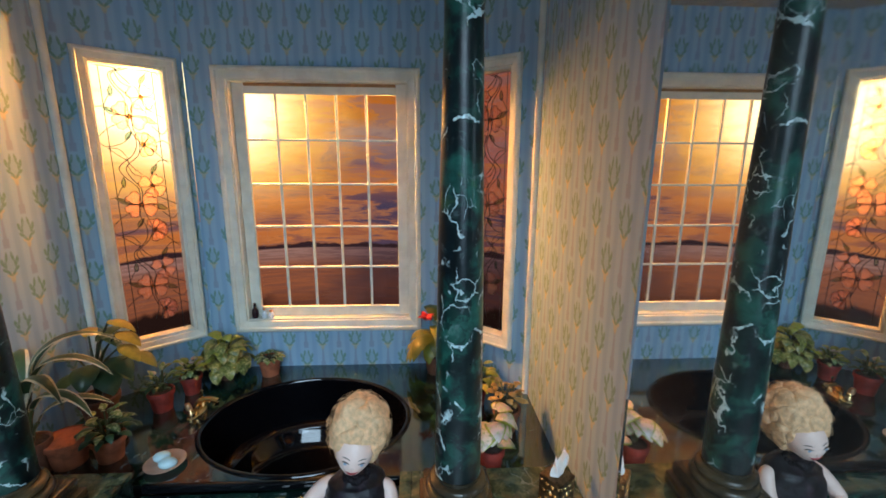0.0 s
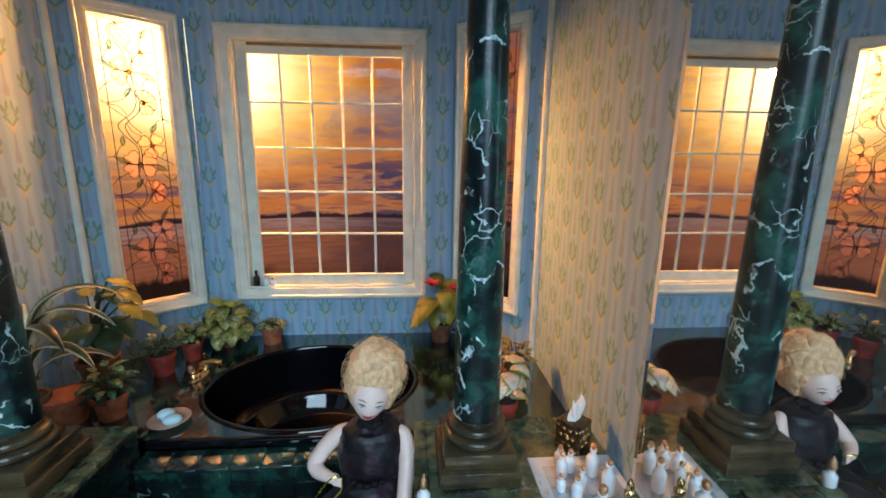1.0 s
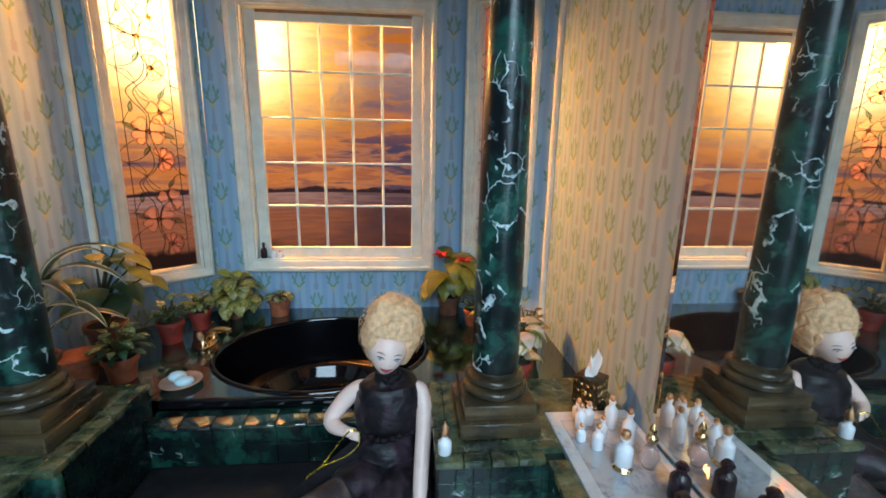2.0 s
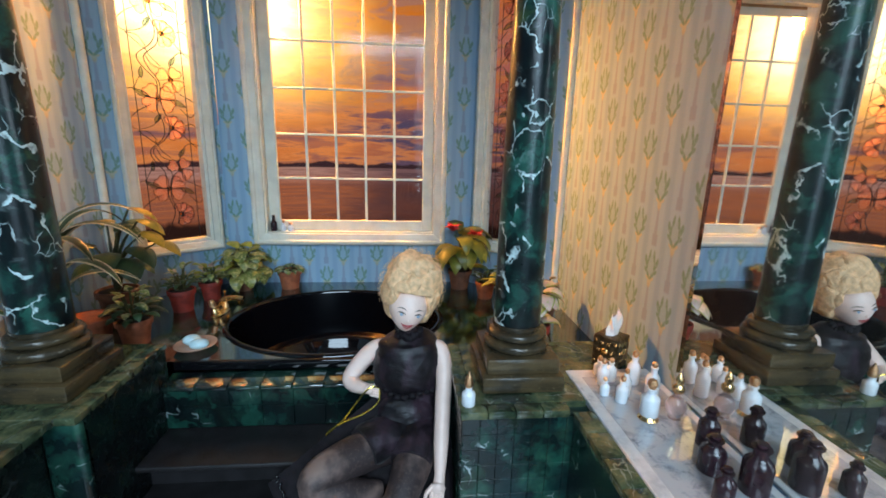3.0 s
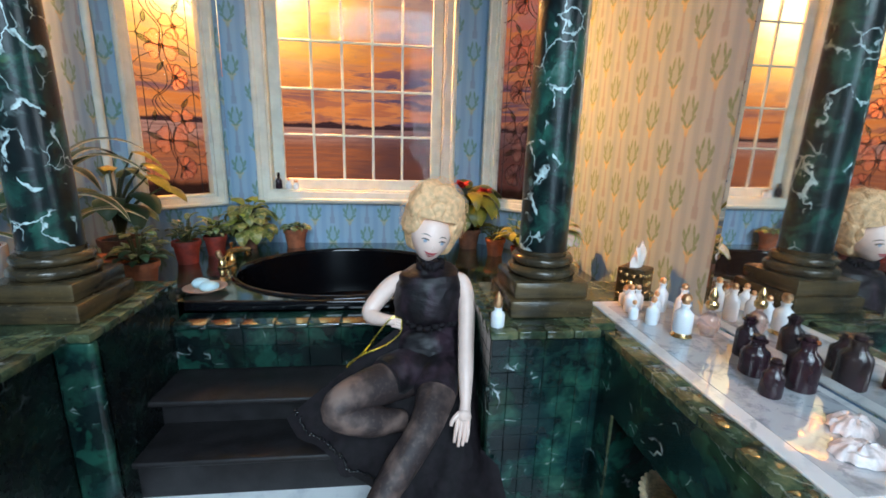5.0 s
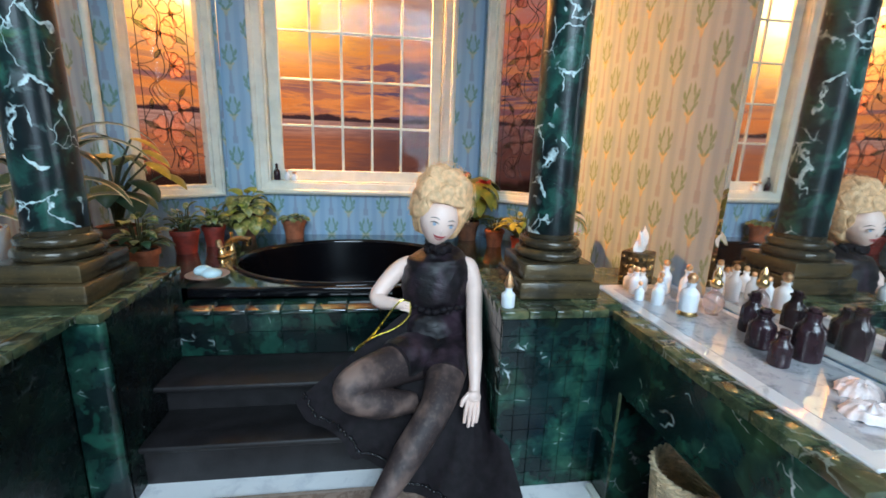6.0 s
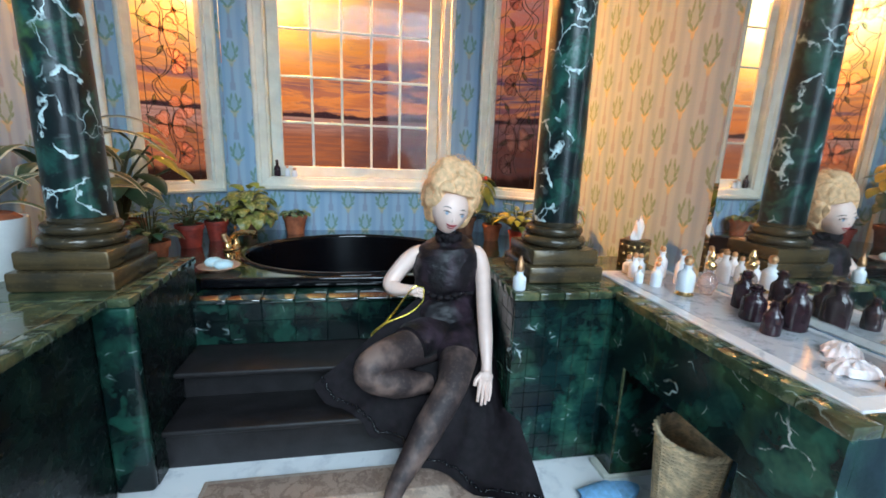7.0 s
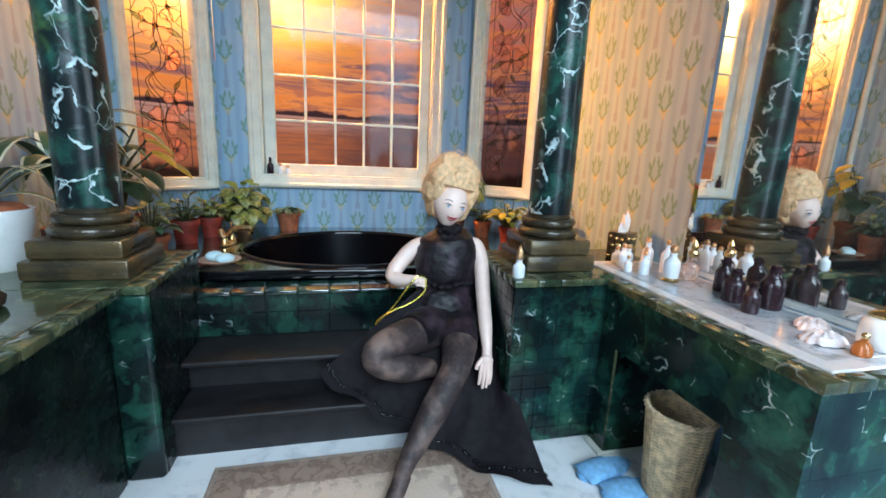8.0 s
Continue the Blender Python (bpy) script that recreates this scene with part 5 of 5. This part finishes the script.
def tissue_box():
    t = thing("tissue_box", "pierced dark-gilt tissue box with a white tissue", "box", pose(0.633, 1.56, TOP, 0, 0, 38))
    a = 0.058
    part("case", block(-a, a, -a, a, 0.0, 0.142, 0.006, 2), plain("antique_gilt", (0.1, 0.075, 0.04), 0.3, 0.8, vary=0.5, scale=60, relief=0.004), t)
    for face in range(4):
        for u, v, r in [(0, 0.075, 0.017)] + [(0.03 * math.cos(k * 1.047), 0.075 + 0.042 * math.sin(k * 1.047), 0.009) for k in range(6)] + [(sx * 0.045, z, 0.008) for sx in (-1, 1) for z in (0.02, 0.12)]:
            bm = bmesh.new()
            bmesh.ops.create_icosphere(bm, subdivisions=2, radius=r)
            m = Matrix.Rotation(face * math.pi / 2, 3, "Z")
            for w_ in bm.verts:
                w_.co = m @ Vector((w_.co.x + u, -a + w_.co.y * 0.4, w_.co.z + v))
            part("boss", bm, GOLD, t, angle=80)
    bm = bmesh.new()
    rows = []
    rng = random.Random(5)
    for i in range(7):
        s_ = i / 6
        r = 0.032 + 0.016 * math.sin(2.6 * s_)
        rows.append([bm.verts.new((0.025 * s_ + r * (1 + 0.3 * math.sin(3 * b + 4 * s_)) * math.cos(b), r * (0.75 - 0.45 * s_) * (1 + 0.35 * math.cos(2 * b)) * math.sin(b), 0.1425 + 0.08 * s_ * (1 + 0.28 * math.sin(2 * b + 1) + 0.2 * math.sin(5 * b)) + rng.uniform(-0.005, 0.005) * (i > 0))) for b in (2 * math.pi * k / 14 for k in range(14))])
    for p, r_ in zip(rows, rows[1:]):
        for k in range(14):
            bm.faces.new((p[k], p[(k + 1) % 14], r_[(k + 1) % 14], r_[k]))
    bm.faces.new(rows[-1])
    part("tissue", bm, TISSUE, t, "crumpled white paper tissue", angle=25)


tissue_box()
t = thing("brown_dish", "round dark brown lidded dish on the counter", "dish", spot_on(-1.80, 1.06, TOP + 0.001))
part("dish", lathe(bmesh.new(), [(0.055, 0.0), (0.07, 0.01), (0.075, 0.03), (0.06, 0.045), (0.004, 0.052)], 28), DARK_WOOD, t, angle=60)


# ---- on the floor ----
def basket(x, y):
    t = thing("waste_basket", "round tan wicker waste basket under the vanity", "basket", spot_on(x, y, 0.0))
    h, n = 0.37, 20
    for k in range(n):
        a = 2 * math.pi * k / n
        part("stake", tube(bmesh.new(), [((0.084 + 0.031 * s_) * math.cos(a), (0.084 + 0.031 * s_) * math.sin(a), 0.004 + h * s_) for s_ in (0, 0.5, 1)], 0.0055, 5), WICKER, t)
    for i in range(54):
        s_ = (i + 0.5) / 54
        r = 0.084 + 0.031 * s_
        pts = [((r + 0.003 * math.cos(n / 2 * b + math.pi * (i % 2))) * math.cos(b), (r + 0.003 * math.cos(n / 2 * b + math.pi * (i % 2))) * math.sin(b), 0.006 + h * s_) for b in (2 * math.pi * k / (4 * n) for k in range(4 * n + 1))]
        part("strand", tube(bmesh.new(), pts, 0.0046, 5, cap=False), WICKER, t)
    for turn in (0, 1):
        pts = [((0.118 + 0.005 * math.cos(14 * b + math.pi * turn)) * math.cos(b), (0.118 + 0.005 * math.cos(14 * b + math.pi * turn)) * math.sin(b), h + 0.006 + 0.006 * math.sin(14 * b + math.pi * turn)) for b in (2 * math.pi * k / 112 for k in range(113))]
        part("rim", tube(bmesh.new(), pts, 0.007, 6, cap=False), WICKER, t, "braided rim")
    part("bottom", lathe(bmesh.new(), [(0.08, 0.002), (0.08, 0.008)], 24), WICKER, t)


basket(0.451, 0.84)


def slipper(x, y, turn):
    t = thing("slipper", "sky-blue felt bath slipper on the marble floor", "slipper", pose(x, y, 0.0, 0, 0, turn), "slippers")
    bm = bmesh.new()
    out = []
    for k in range(28):
        a = 2 * math.pi * k / 28
        out.append((0.138 * math.cos(a), (0.052 + 0.008 * math.cos(a)) * math.sin(a)))
    low, top = [bm.verts.new((px, py, 0.0)) for px, py in out], [bm.verts.new((px, py, 0.022)) for px, py in out]
    bm.faces.new(low[::-1])
    bm.faces.new(top)
    for k in range(28):
        bm.faces.new((low[k], low[(k + 1) % 28], top[(k + 1) % 28], top[k]))
    bmesh.ops.bevel(bm, geom=[e for e in bm.edges if abs(e.verts[0].co.z - e.verts[1].co.z) < 1e-6], offset=0.005, segments=2, affect="EDGES")
    part("sole", bm, FOAM_BLUE, t, angle=50)
    bm = bmesh.new()
    rows = [[bm.verts.new((px, 0.058 * math.cos(a), 0.016 + hh * math.sin(a))) for a in (math.pi * k / 10 for k in range(11))] for px, hh in ((-0.012, 0.034), (0.022, 0.038), (0.06, 0.036), (0.093, 0.026), (0.121, 0.009))]
    for p, r_ in zip(rows, rows[1:]):
        for k in range(10):
            bm.faces.new((p[k], r_[k], r_[k + 1], p[k + 1]))
    part("strap", bm, FOAM_BLUE, t, angle=60)


slipper(0.285, 1.0, 190)
slipper(0.325, 0.875, 183)


def rug_material():
    s = Shader("woven_rug")
    at = s.place()
    x, y, z = s.xyz(at)
    cx, cy = (x + 0.74).abs(), (y - 0.815).abs()
    edge = (0.54 - cx).min(0.465 - cy)
    weave = s.cloud(at, 120.0, 2)
    orn = s.cloud(at, 26.0, 3)
    base = s.mix(s.step(edge, 0.135, 0.15), (0.5, 0.35, 0.27), (0.92, 0.72, 0.58))
    swirl = s.vadd(at, s.cloud3(at, 9.0, 4), 0.12)
    vine = 1.0 - s.step((s.cloud(swirl, 13.0, 4, 0.6) - 0.5).abs(), 0.012, 0.05)
    bloom = s.step(s.cloud(s.vadd(swirl, (3.0, 6.0, 0.0), 1.0), 17.0, 4, 0.65), 0.53, 0.62)
    base = s.mix(vine.max(bloom) * (0.4 + orn * 0.5) * (1.0 - s.step(edge, 0.11, 0.19)) * 0.8, base, (0.17, 0.095, 0.075))
    base = s.mix(s.step(s.cloud(at, 17.0, 3), 0.52, 0.6) * s.step(edge, 0.12, 0.14) * (1.0 - s.step(edge, 0.15, 0.26)) * 0.5, base, (0.4, 0.26, 0.2))
    base = s.mix((1.0 - s.step((edge - 0.012).abs(), 0.004, 0.009)) * 0.6, base, (0.6, 0.5, 0.42))
    s.set(Base_Color=s.mix(weave * 0.25, base, (0.3, 0.21, 0.17)), Roughness=0.92, Normal=s.bump(weave, 0.004, 0.8))
    return s.material


t = thing("rug", "beige woven rug with a brown scrolled border on marble", "rug")
part("woven_panel", block(-1.28, -0.2, 0.35, 1.28, 0.0, 0.012, 0.004, 2), rug_material(), t)


# ---- the doll and what it holds ----
def satin_material():
    """Black satin, crumpled; its blotchy plum sheen is put into the colour at random."""
    s = Shader("black_satin")
    at = s.place()
    sheen_patch = s.cloud(s.place(1.0, (1, 1, 0.6)), 11.0, 6, 0.62)
    base = s.mix(s.step(sheen_patch, 0.42, 0.68), (0.003, 0.0016, 0.003), (0.038, 0.02, 0.03))
    crease = s.cloud(s.place(1.0, (1, 1, 1.6)), 9.0, 5, 0.6, 0.6)
    s.set(Base_Color=base, Roughness=s.cloud(at, 19.0, 3) * 0.25 + 0.34, Specular_IOR_Level=0.4, Sheen_Weight=0.05, Sheen_Roughness=0.5, Normal=s.bump(crease, 0.035, 0.3))
    return s.material


def stocking_material():
    """Sheer black stocking, thin over the knees and shins and mottled with lint."""
    s = Shader("sheer_black_stocking")
    at = s.place()
    wide = s.step(s.cloud(at, 7.0, 3), 0.42, 0.7)
    lint = s.step(s.cloud(at, 75.0, 3), 0.5, 0.68)
    base = s.mix(wide, (0.034, 0.021, 0.021), (0.23, 0.148, 0.122))
    base = s.mix(lint * 0.14, base, (0.26, 0.18, 0.15))
    s.set(Base_Color=base, Roughness=0.62, Normal=s.bump(s.cloud(at, 120.0, 2), 0.002, 0.5))
    return s.material


SKIN = plain("painted_porcelain", (0.86, 0.63, 0.54), 0.38, vary=0.05)
SATIN = satin_material()
SHEER = stocking_material()
CREPE = plain("black_crepe", (0.0075, 0.0048, 0.0068), 0.72, vary=0.5, scale=30, relief=0.003, Specular_IOR_Level=0.25)
JET = plain("jet_beads", (0.01, 0.01, 0.012), 0.12, vary=0.2)
HAIR = plain("blond_mohair", (0.8, 0.5, 0.27), 0.55, vary=0.2, scale=40, relief=0.004)
LIP = plain("red_paint", (0.45, 0.03, 0.04), 0.35)
BROW = plain("brown_paint", (0.11, 0.07, 0.055), 0.5)
EYE = plain("slate_paint", (0.32, 0.4, 0.5), 0.3)


def doll():
    bm = bmesh.new()
    rng = random.Random(11)

    def ball(c, r, mat, sub=3, turn=None):
        made = bmesh.ops.create_icosphere(bm, subdivisions=sub, radius=1.0)["verts"]
        m = turn or Matrix.Identity(3)
        for v in made:
            v.co = Vector(c) + m @ Vector((v.co.x * r[0], v.co.y * r[1], v.co.z * r[2]))
        for f in {f for v in made for f in v.link_faces}:
            f.material_index = mat

    def limb(pts, radii, mat, n=5, segs=14, flat=1.0):
        path = smooth_path(pts, n)
        rs = []
        for i in range(len(path)):
            k = i / n
            j = min(int(k), len(radii) - 2)
            rs.append(radii[j] + (radii[j + 1] - radii[j]) * (k - j))
        tube(bm, path, rs, segs, mat, True, flat)

    # torso in satin, with a gathered waist and a high collar
    limb([(-0.285, 1.56, 0.40), (-0.285, 1.585, 0.50), (-0.285, 1.61, 0.64), (-0.284, 1.61, 0.745), (-0.282, 1.618, 0.825), (-0.281, 1.62, 0.882), (-0.284, 1.613, 0.918)], [0.1, 0.118, 0.096, 0.106, 0.1, 0.084, 0.042], 1, 6, 28, 1.5)
    ball((-0.283, 1.578, 0.762), (0.118, 0.066, 0.062), 1, 4)
    limb([(-0.283, 1.615, 0.87), (-0.286, 1.6, 0.95)], [0.05, 0.046], 1, 3)
    for k in range(22):
        a = 2 * math.pi * k / 22
        ball((-0.286 + 0.052 * math.cos(a), 1.602 + 0.05 * math.sin(a), 0.922 + 0.007 * math.sin(5 * a)), (0.017, 0.015, 0.018), 6, 2)
        ball((-0.285 + 0.118 * math.cos(a), 1.605 + 0.112 * math.sin(a), 0.672 + 0.006 * math.sin(4 * a)), (0.02, 0.013, 0.014), 6, 2)
    # full gathered hips below the belt
    ball((-0.3, 1.555, 0.555), (0.142, 0.1, 0.108), 1, 5)
    ball((-0.3, 1.525, 0.485), (0.15, 0.105, 0.075), 1, 5)
    # arms
    limb([(-0.37, 1.64, 0.845), (-0.42, 1.65, 0.835), (-0.475, 1.65, 0.79), (-0.545, 1.62, 0.705), (-0.525, 1.58, 0.685), (-0.465, 1.525, 0.697), (-0.43, 1.505, 0.7)], [0.03, 0.036, 0.04, 0.037, 0.033, 0.022, 0.018], 0)
    ball((-0.45, 1.515, 0.7), (0.032, 0.02, 0.022), 0)
    for k in range(4):
        limb([(-0.45, 1.51, 0.712 - 0.011 * k), (-0.422, 1.5, 0.712 - 0.012 * k), (-0.412, 1.505, 0.7 - 0.012 * k)], [0.008, 0.0075, 0.006], 0, 3, 8)
    limb([(-0.19, 1.62, 0.85), (-0.145, 1.605, 0.84), (-0.128, 1.56, 0.76), (-0.14, 1.46, 0.62), (-0.15, 1.38, 0.52), (-0.158, 1.315, 0.43), (-0.167, 1.285, 0.375)], [0.028, 0.035, 0.038, 0.034, 0.032, 0.022, 0.026], 0)
    ball((-0.168, 1.286, 0.385), (0.032, 0.02, 0.036), 0, 3, Matrix.Rotation(0.3, 3, "X"))
    for dx, drop in ((-0.022, 0.088), (-0.008, 0.108), (0.006, 0.105), (0.018, 0.09)):
        limb([(-0.168 + dx, 1.28, 0.385), (-0.174 + dx * 1.2, 1.262, 0.385 - drop * 0.55), (-0.18 + dx * 1.2, 1.255, 0.385 - drop)], [0.0095, 0.0085, 0.006], 0, 3, 8)
    limb([(-0.185, 1.285, 0.405), (-0.212, 1.27, 0.385), (-0.22, 1.262, 0.365)], [0.011, 0.009, 0.007], 0, 3, 8)
    # head, hair, painted face
    hc = Vector((-0.289, 1.596, 1.042))
    made = bmesh.ops.create_icosphere(bm, subdivisions=4, radius=1.0)["verts"]
    for v in made:
        d = v.co.copy()
        chin = max(0.0, -d.z)
        v.co = hc + Vector((d.x * 0.083 * (1 - 0.42 * chin ** 1.5), d.y * 0.088 * (1 - 0.1 * chin), d.z * 0.108))
    for f in {f for v in made for f in v.link_faces}:
        f.material_index = 0

    def skin(dx, dz, out=0.0):
        y = 0.088 * math.sqrt(max(0.0, 1 - (dx / 0.083) ** 2 - (dz / 0.104) ** 2)) * (1 - 0.1 * max(0.0, -dz / 0.104))
        return Vector((hc.x + dx, hc.y - y - out, hc.z + dz))

    ball(skin(0.0, -0.028, -0.006), (0.0085, 0.012, 0.014), 0, 2)
    for sx in (-1, 1):
        ball(skin(sx * 0.035, -0.003, -0.001), (0.016, 0.003, 0.0075), 0, 2)
        ball(skin(sx * 0.035, -0.003, 0.0006), (0.0092, 0.0025, 0.0076), 5, 2)
        tube(bm, [skin(sx * (0.035 + k * 0.0165), 0.005 - 0.005 * k * k, 0.0005) for k in (-1, -0.5, 0, 0.5, 1)], [0.0008, 0.0026, 0.0034, 0.0034, 0.0012], 5, 7)
        tube(bm, [skin(sx * (0.036 + k * 0.019), 0.023 - 0.006 * k * k, 0.0) for k in (-1, -0.5, 0, 0.5, 1)], [0.0006, 0.002, 0.0026, 0.002, 0.0006], 5, 7)
    tube(bm, [skin(k * 0.028, -0.056 + 0.008 * k * k, 0.0) for k in (-1, -0.6, -0.2, 0.2, 0.6, 1)], [0.0009, 0.0038, 0.0056, 0.0056, 0.0038, 0.0009], 6, 4)
    tube(bm, [skin(k * 0.021, -0.068 + 0.011 * k * k, 0.0) for k in (-1, -0.5, 0, 0.5, 1)], [0.0008, 0.003, 0.004, 0.003, 0.0008], 6, 4)
    head = Vector((-0.282, 1.655, 1.12))
    made = bmesh.ops.create_icosphere(bm, subdivisions=7, radius=1.0)["verts"]
    for v in made:
        d = v.co.copy()
        place = d * 1.7 + Vector((3.3, 1.2, 7.1)) + Vector((noise.noise(d * 3.0), noise.noise(d * 3.0 + Vector((4, 4, 4))), noise.noise(d * 3.0 + Vector((8, 1, 2))))) * 0.22
        gaps, points = noise.voronoi(place)
        off = place - points[0]
        around = math.atan2(off.dot(d.cross(Vector((0.3, 0.5, 0.81)))), off.z)
        roll = math.sqrt(max(0.0, 1 - (gaps[0] / 0.8) ** 2)) * 0.1 + min(0.15, gaps[1] - gaps[0]) * 0.22
        strand = math.sin(gaps[0] * 58 + around * 2 + noise.noise(d * 7) * 4.0) * 0.0055 + noise.noise(d * 34) * 0.014 + noise.noise(d * 80) * 0.009
        r = 0.925 + roll + strand + noise.noise(d * 2.6 + Vector((3, 1, 7))) * 0.1
        front = max(0.0, -d.y - 0.3) * max(0.0, min(1.0, (0.04 - d.z) * 5)) * max(0.0, min(1.0, (0.6 - abs(d.x) + 0.06 * math.sin(d.z * 9)) * 6))
        r *= 1 - 0.7 * min(1.0, front * 2.2)
        v.co = head + Vector((d.x * 0.132 * r, d.y * 0.128 * r, d.z * (0.16 if d.z > 0 else 0.17) * r))
    for f in {f for v in made for f in v.link_faces}:
        f.material_index = 3
    for k in range(420):
        z = 1 - 1.4 * (k + 0.5) / 420
        a = k * 2.39996
        r = math.sqrt(max(0.0, 1 - z * z))
        d = Vector((r * math.cos(a), r * math.sin(a), z))
        if d.y < -0.4 and d.z < 0.2 and abs(d.x) < 0.68:
            continue
        c = head + Vector((d.x * 0.132, d.y * 0.128, d.z * (0.16 if d.z > 0 else 0.17))) * 1.0
        side = Vector((rng.uniform(-1, 1), rng.uniform(-1, 1), rng.uniform(-1, 1))).cross(d).normalized()
        reach = rng.uniform(0.012, 0.03)
        pts = [c + side * reach * math.sin(b) + d * (0.012 * math.sin(b * 1.3) + 0.004) + d.cross(side) * reach * 0.5 * b * b for b in (0.0, 0.3, 0.6, 0.9, 1.2, 1.5)]
        tube(bm, pts, [0.0006, 0.0006, 0.0005, 0.0005, 0.0004, 0.0003], 4, 3)
    tilt = Matrix.Rotation(radians(12), 3, "Y") @ Matrix.Rotation(radians(6), 3, "Z")
    for v in bm.verts:
        if v.co.z > 0.945 and (v.co - hc).length < 0.28:
            v.co = hc + tilt @ (v.co - hc)
    # legs in stockings
    limb([(-0.35, 1.5, 0.45), (-0.5, 1.39, 0.475), (-0.625, 1.285, 0.475), (-0.64, 1.262, 0.435), (-0.53, 1.285, 0.385), (-0.4, 1.33, 0.35)], [0.085, 0.082, 0.068, 0.06, 0.062, 0.04], 2, 5, 18)
    limb([(-0.225, 1.5, 0.45), (-0.275, 1.36, 0.425), (-0.325, 1.24, 0.375), (-0.43, 1.14, 0.265), (-0.545, 1.035, 0.14), (-0.575, 1.0, 0.095)], [0.085, 0.08, 0.062, 0.058, 0.036, 0.03], 2, 5, 18)
    limb([(-0.565, 1.01, 0.1), (-0.6, 0.97, 0.05), (-0.645, 0.915, 0.03)], [0.032, 0.032, 0.018], 2, 4, 12)
    # satin over the lap
    limb([(-0.32, 1.53, 0.49), (-0.4, 1.46, 0.5), (-0.47, 1.405, 0.495)], [0.11, 0.1, 0.09], 1, 5, 18, 0.85)
    limb([(-0.24, 1.53, 0.49), (-0.262, 1.44, 0.475), (-0.28, 1.37, 0.45)], [0.11, 0.098, 0.09], 1, 5, 18, 0.85)
    # the open skirt, spread down the steps

    def ground(y):
        return 0.366 if y > 1.49 else max(0.196, 0.366 - (1.49 - y) * 2.4) if y > 1.342 else max(0.02, 0.196 - (1.342 - y) * 2.0)

    waist = smooth_path([(-0.4, 1.54, 0.68), (-0.42, 1.5, 0.54), (-0.33, 1.44, 0.42), (-0.22, 1.42, 0.41), (-0.13, 1.46, 0.46), (-0.12, 1.54, 0.6)], 6)
    hem = smooth_path([(-0.885, 1.45, 0.3), (-0.7, 1.315, 0.215), (-0.575, 1.255, 0.15), (-0.4, 1.19, 0.06), (-0.22, 1.045, 0.02), (0.012, 0.935, 0.018)], 6)
    n, rows = 14, []
    for j in range(n + 1):
        v = j / n
        row = []
        for i, (a, b) in enumerate(zip(waist, hem)):
            u = i / (len(hem) - 1)
            p = a.lerp(b, v)
            fold = 0.016 * v * math.sin(u * 26 + 3 * v)
            p = p + Vector((fold * 0.5, -abs(fold), fold))
            if u > 0.7 and p.y > FACE - 0.03:
                p.x = min(p.x, REC_R - 0.012)
            p.z = max(p.z - 0.05 * min(1.0, u * 6) * math.sin(math.pi * v) * (0.6 + 0.4 * math.sin(9 * u)), ground(p.y) + 0.008 + 0.01 * (1 + math.sin(u * 31 + 7 * v)) * v)
            row.append(p)
        rows.append(row)
    for shift, flip in ((0.0, False), (-0.005, True)):
        grid = [[bm.verts.new(p + Vector((0, 0, shift))) for p in row] for row in rows]
        for a, b in zip(grid, grid[1:]):
            for i in range(len(a) - 1):
                f = bm.faces.new((a[i], b[i], b[i + 1], a[i + 1]) if not flip else (a[i], a[i + 1], b[i + 1], b[i]))
                f.material_index = 6
    for i in range(0, len(hem) * 4):
        u = i / (len(hem) * 4 - 1) * (len(hem) - 1)
        j = min(int(u), len(hem) - 2)
        p = rows[-2][j].lerp(rows[-2][j + 1], u - j)
        ball(p + Vector((rng.uniform(-0.008, 0.008), -0.006, rng.uniform(0.002, 0.01))), (0.0075, 0.0072, 0.0072), 8, 1)
    # back drape against the block
    limb([(-0.15, 1.62, 0.8), (-0.125, 1.64, 0.6), (-0.12, 1.56, 0.42)], [0.02, 0.03, 0.03], 1, 5, 10)
    # soft wrinkles in the satin
    bm.normal_update()
    cloth = {v for f in bm.faces if f.material_index in (1, 6) for v in f.verts}
    for v in cloth:
        v.co += v.normal * (noise.noise(v.co * 16) * 0.009 + noise.noise(Vector((v.co.x * 24, v.co.y * 24, v.co.z * 50))) * 0.007)
    ob = new("doll", finish("doll", bm, [SKIN, SATIN, SHEER, HAIR, LIP, EYE, CREPE, BROW, JET], angle=60))
    tagged(ob, "blond porcelain doll in a black satin gown lounging on steps", "doll")


doll()
t = thing("gold_cord", "loop of gold wire cord dangling from the doll's grip", "cord")
part("cord", tube(bmesh.new(), smooth_path([(-0.41, 1.497, 0.715), (-0.45, 1.49, 0.722), (-0.5, 1.485, 0.665), (-0.56, 1.48, 0.585), (-0.625, 1.475, 0.52), (-0.637, 1.475, 0.508), (-0.625, 1.472, 0.53), (-0.56, 1.475, 0.57), (-0.47, 1.485, 0.605), (-0.415, 1.49, 0.655), (-0.408, 1.496, 0.71)], 6), 0.0035, 6), plain("bright_gold_wire", (0.8, 0.62, 0.12), 0.25, 1.0), t)

# ---- surroundings ----
bm = block(-11.6, 6.2, -10, 5.2, -1.2, 8.4)
bmesh.ops.reverse_faces(bm, faces=bm.faces)
ob = new("room_shell", finish("room_shell", bm, plain("grey_room_paint", (0.16, 0.155, 0.15), 0.8, vary=0.1)))
tagged(ob, "plain grey room in which the miniature stands", "wall", kind="structure")
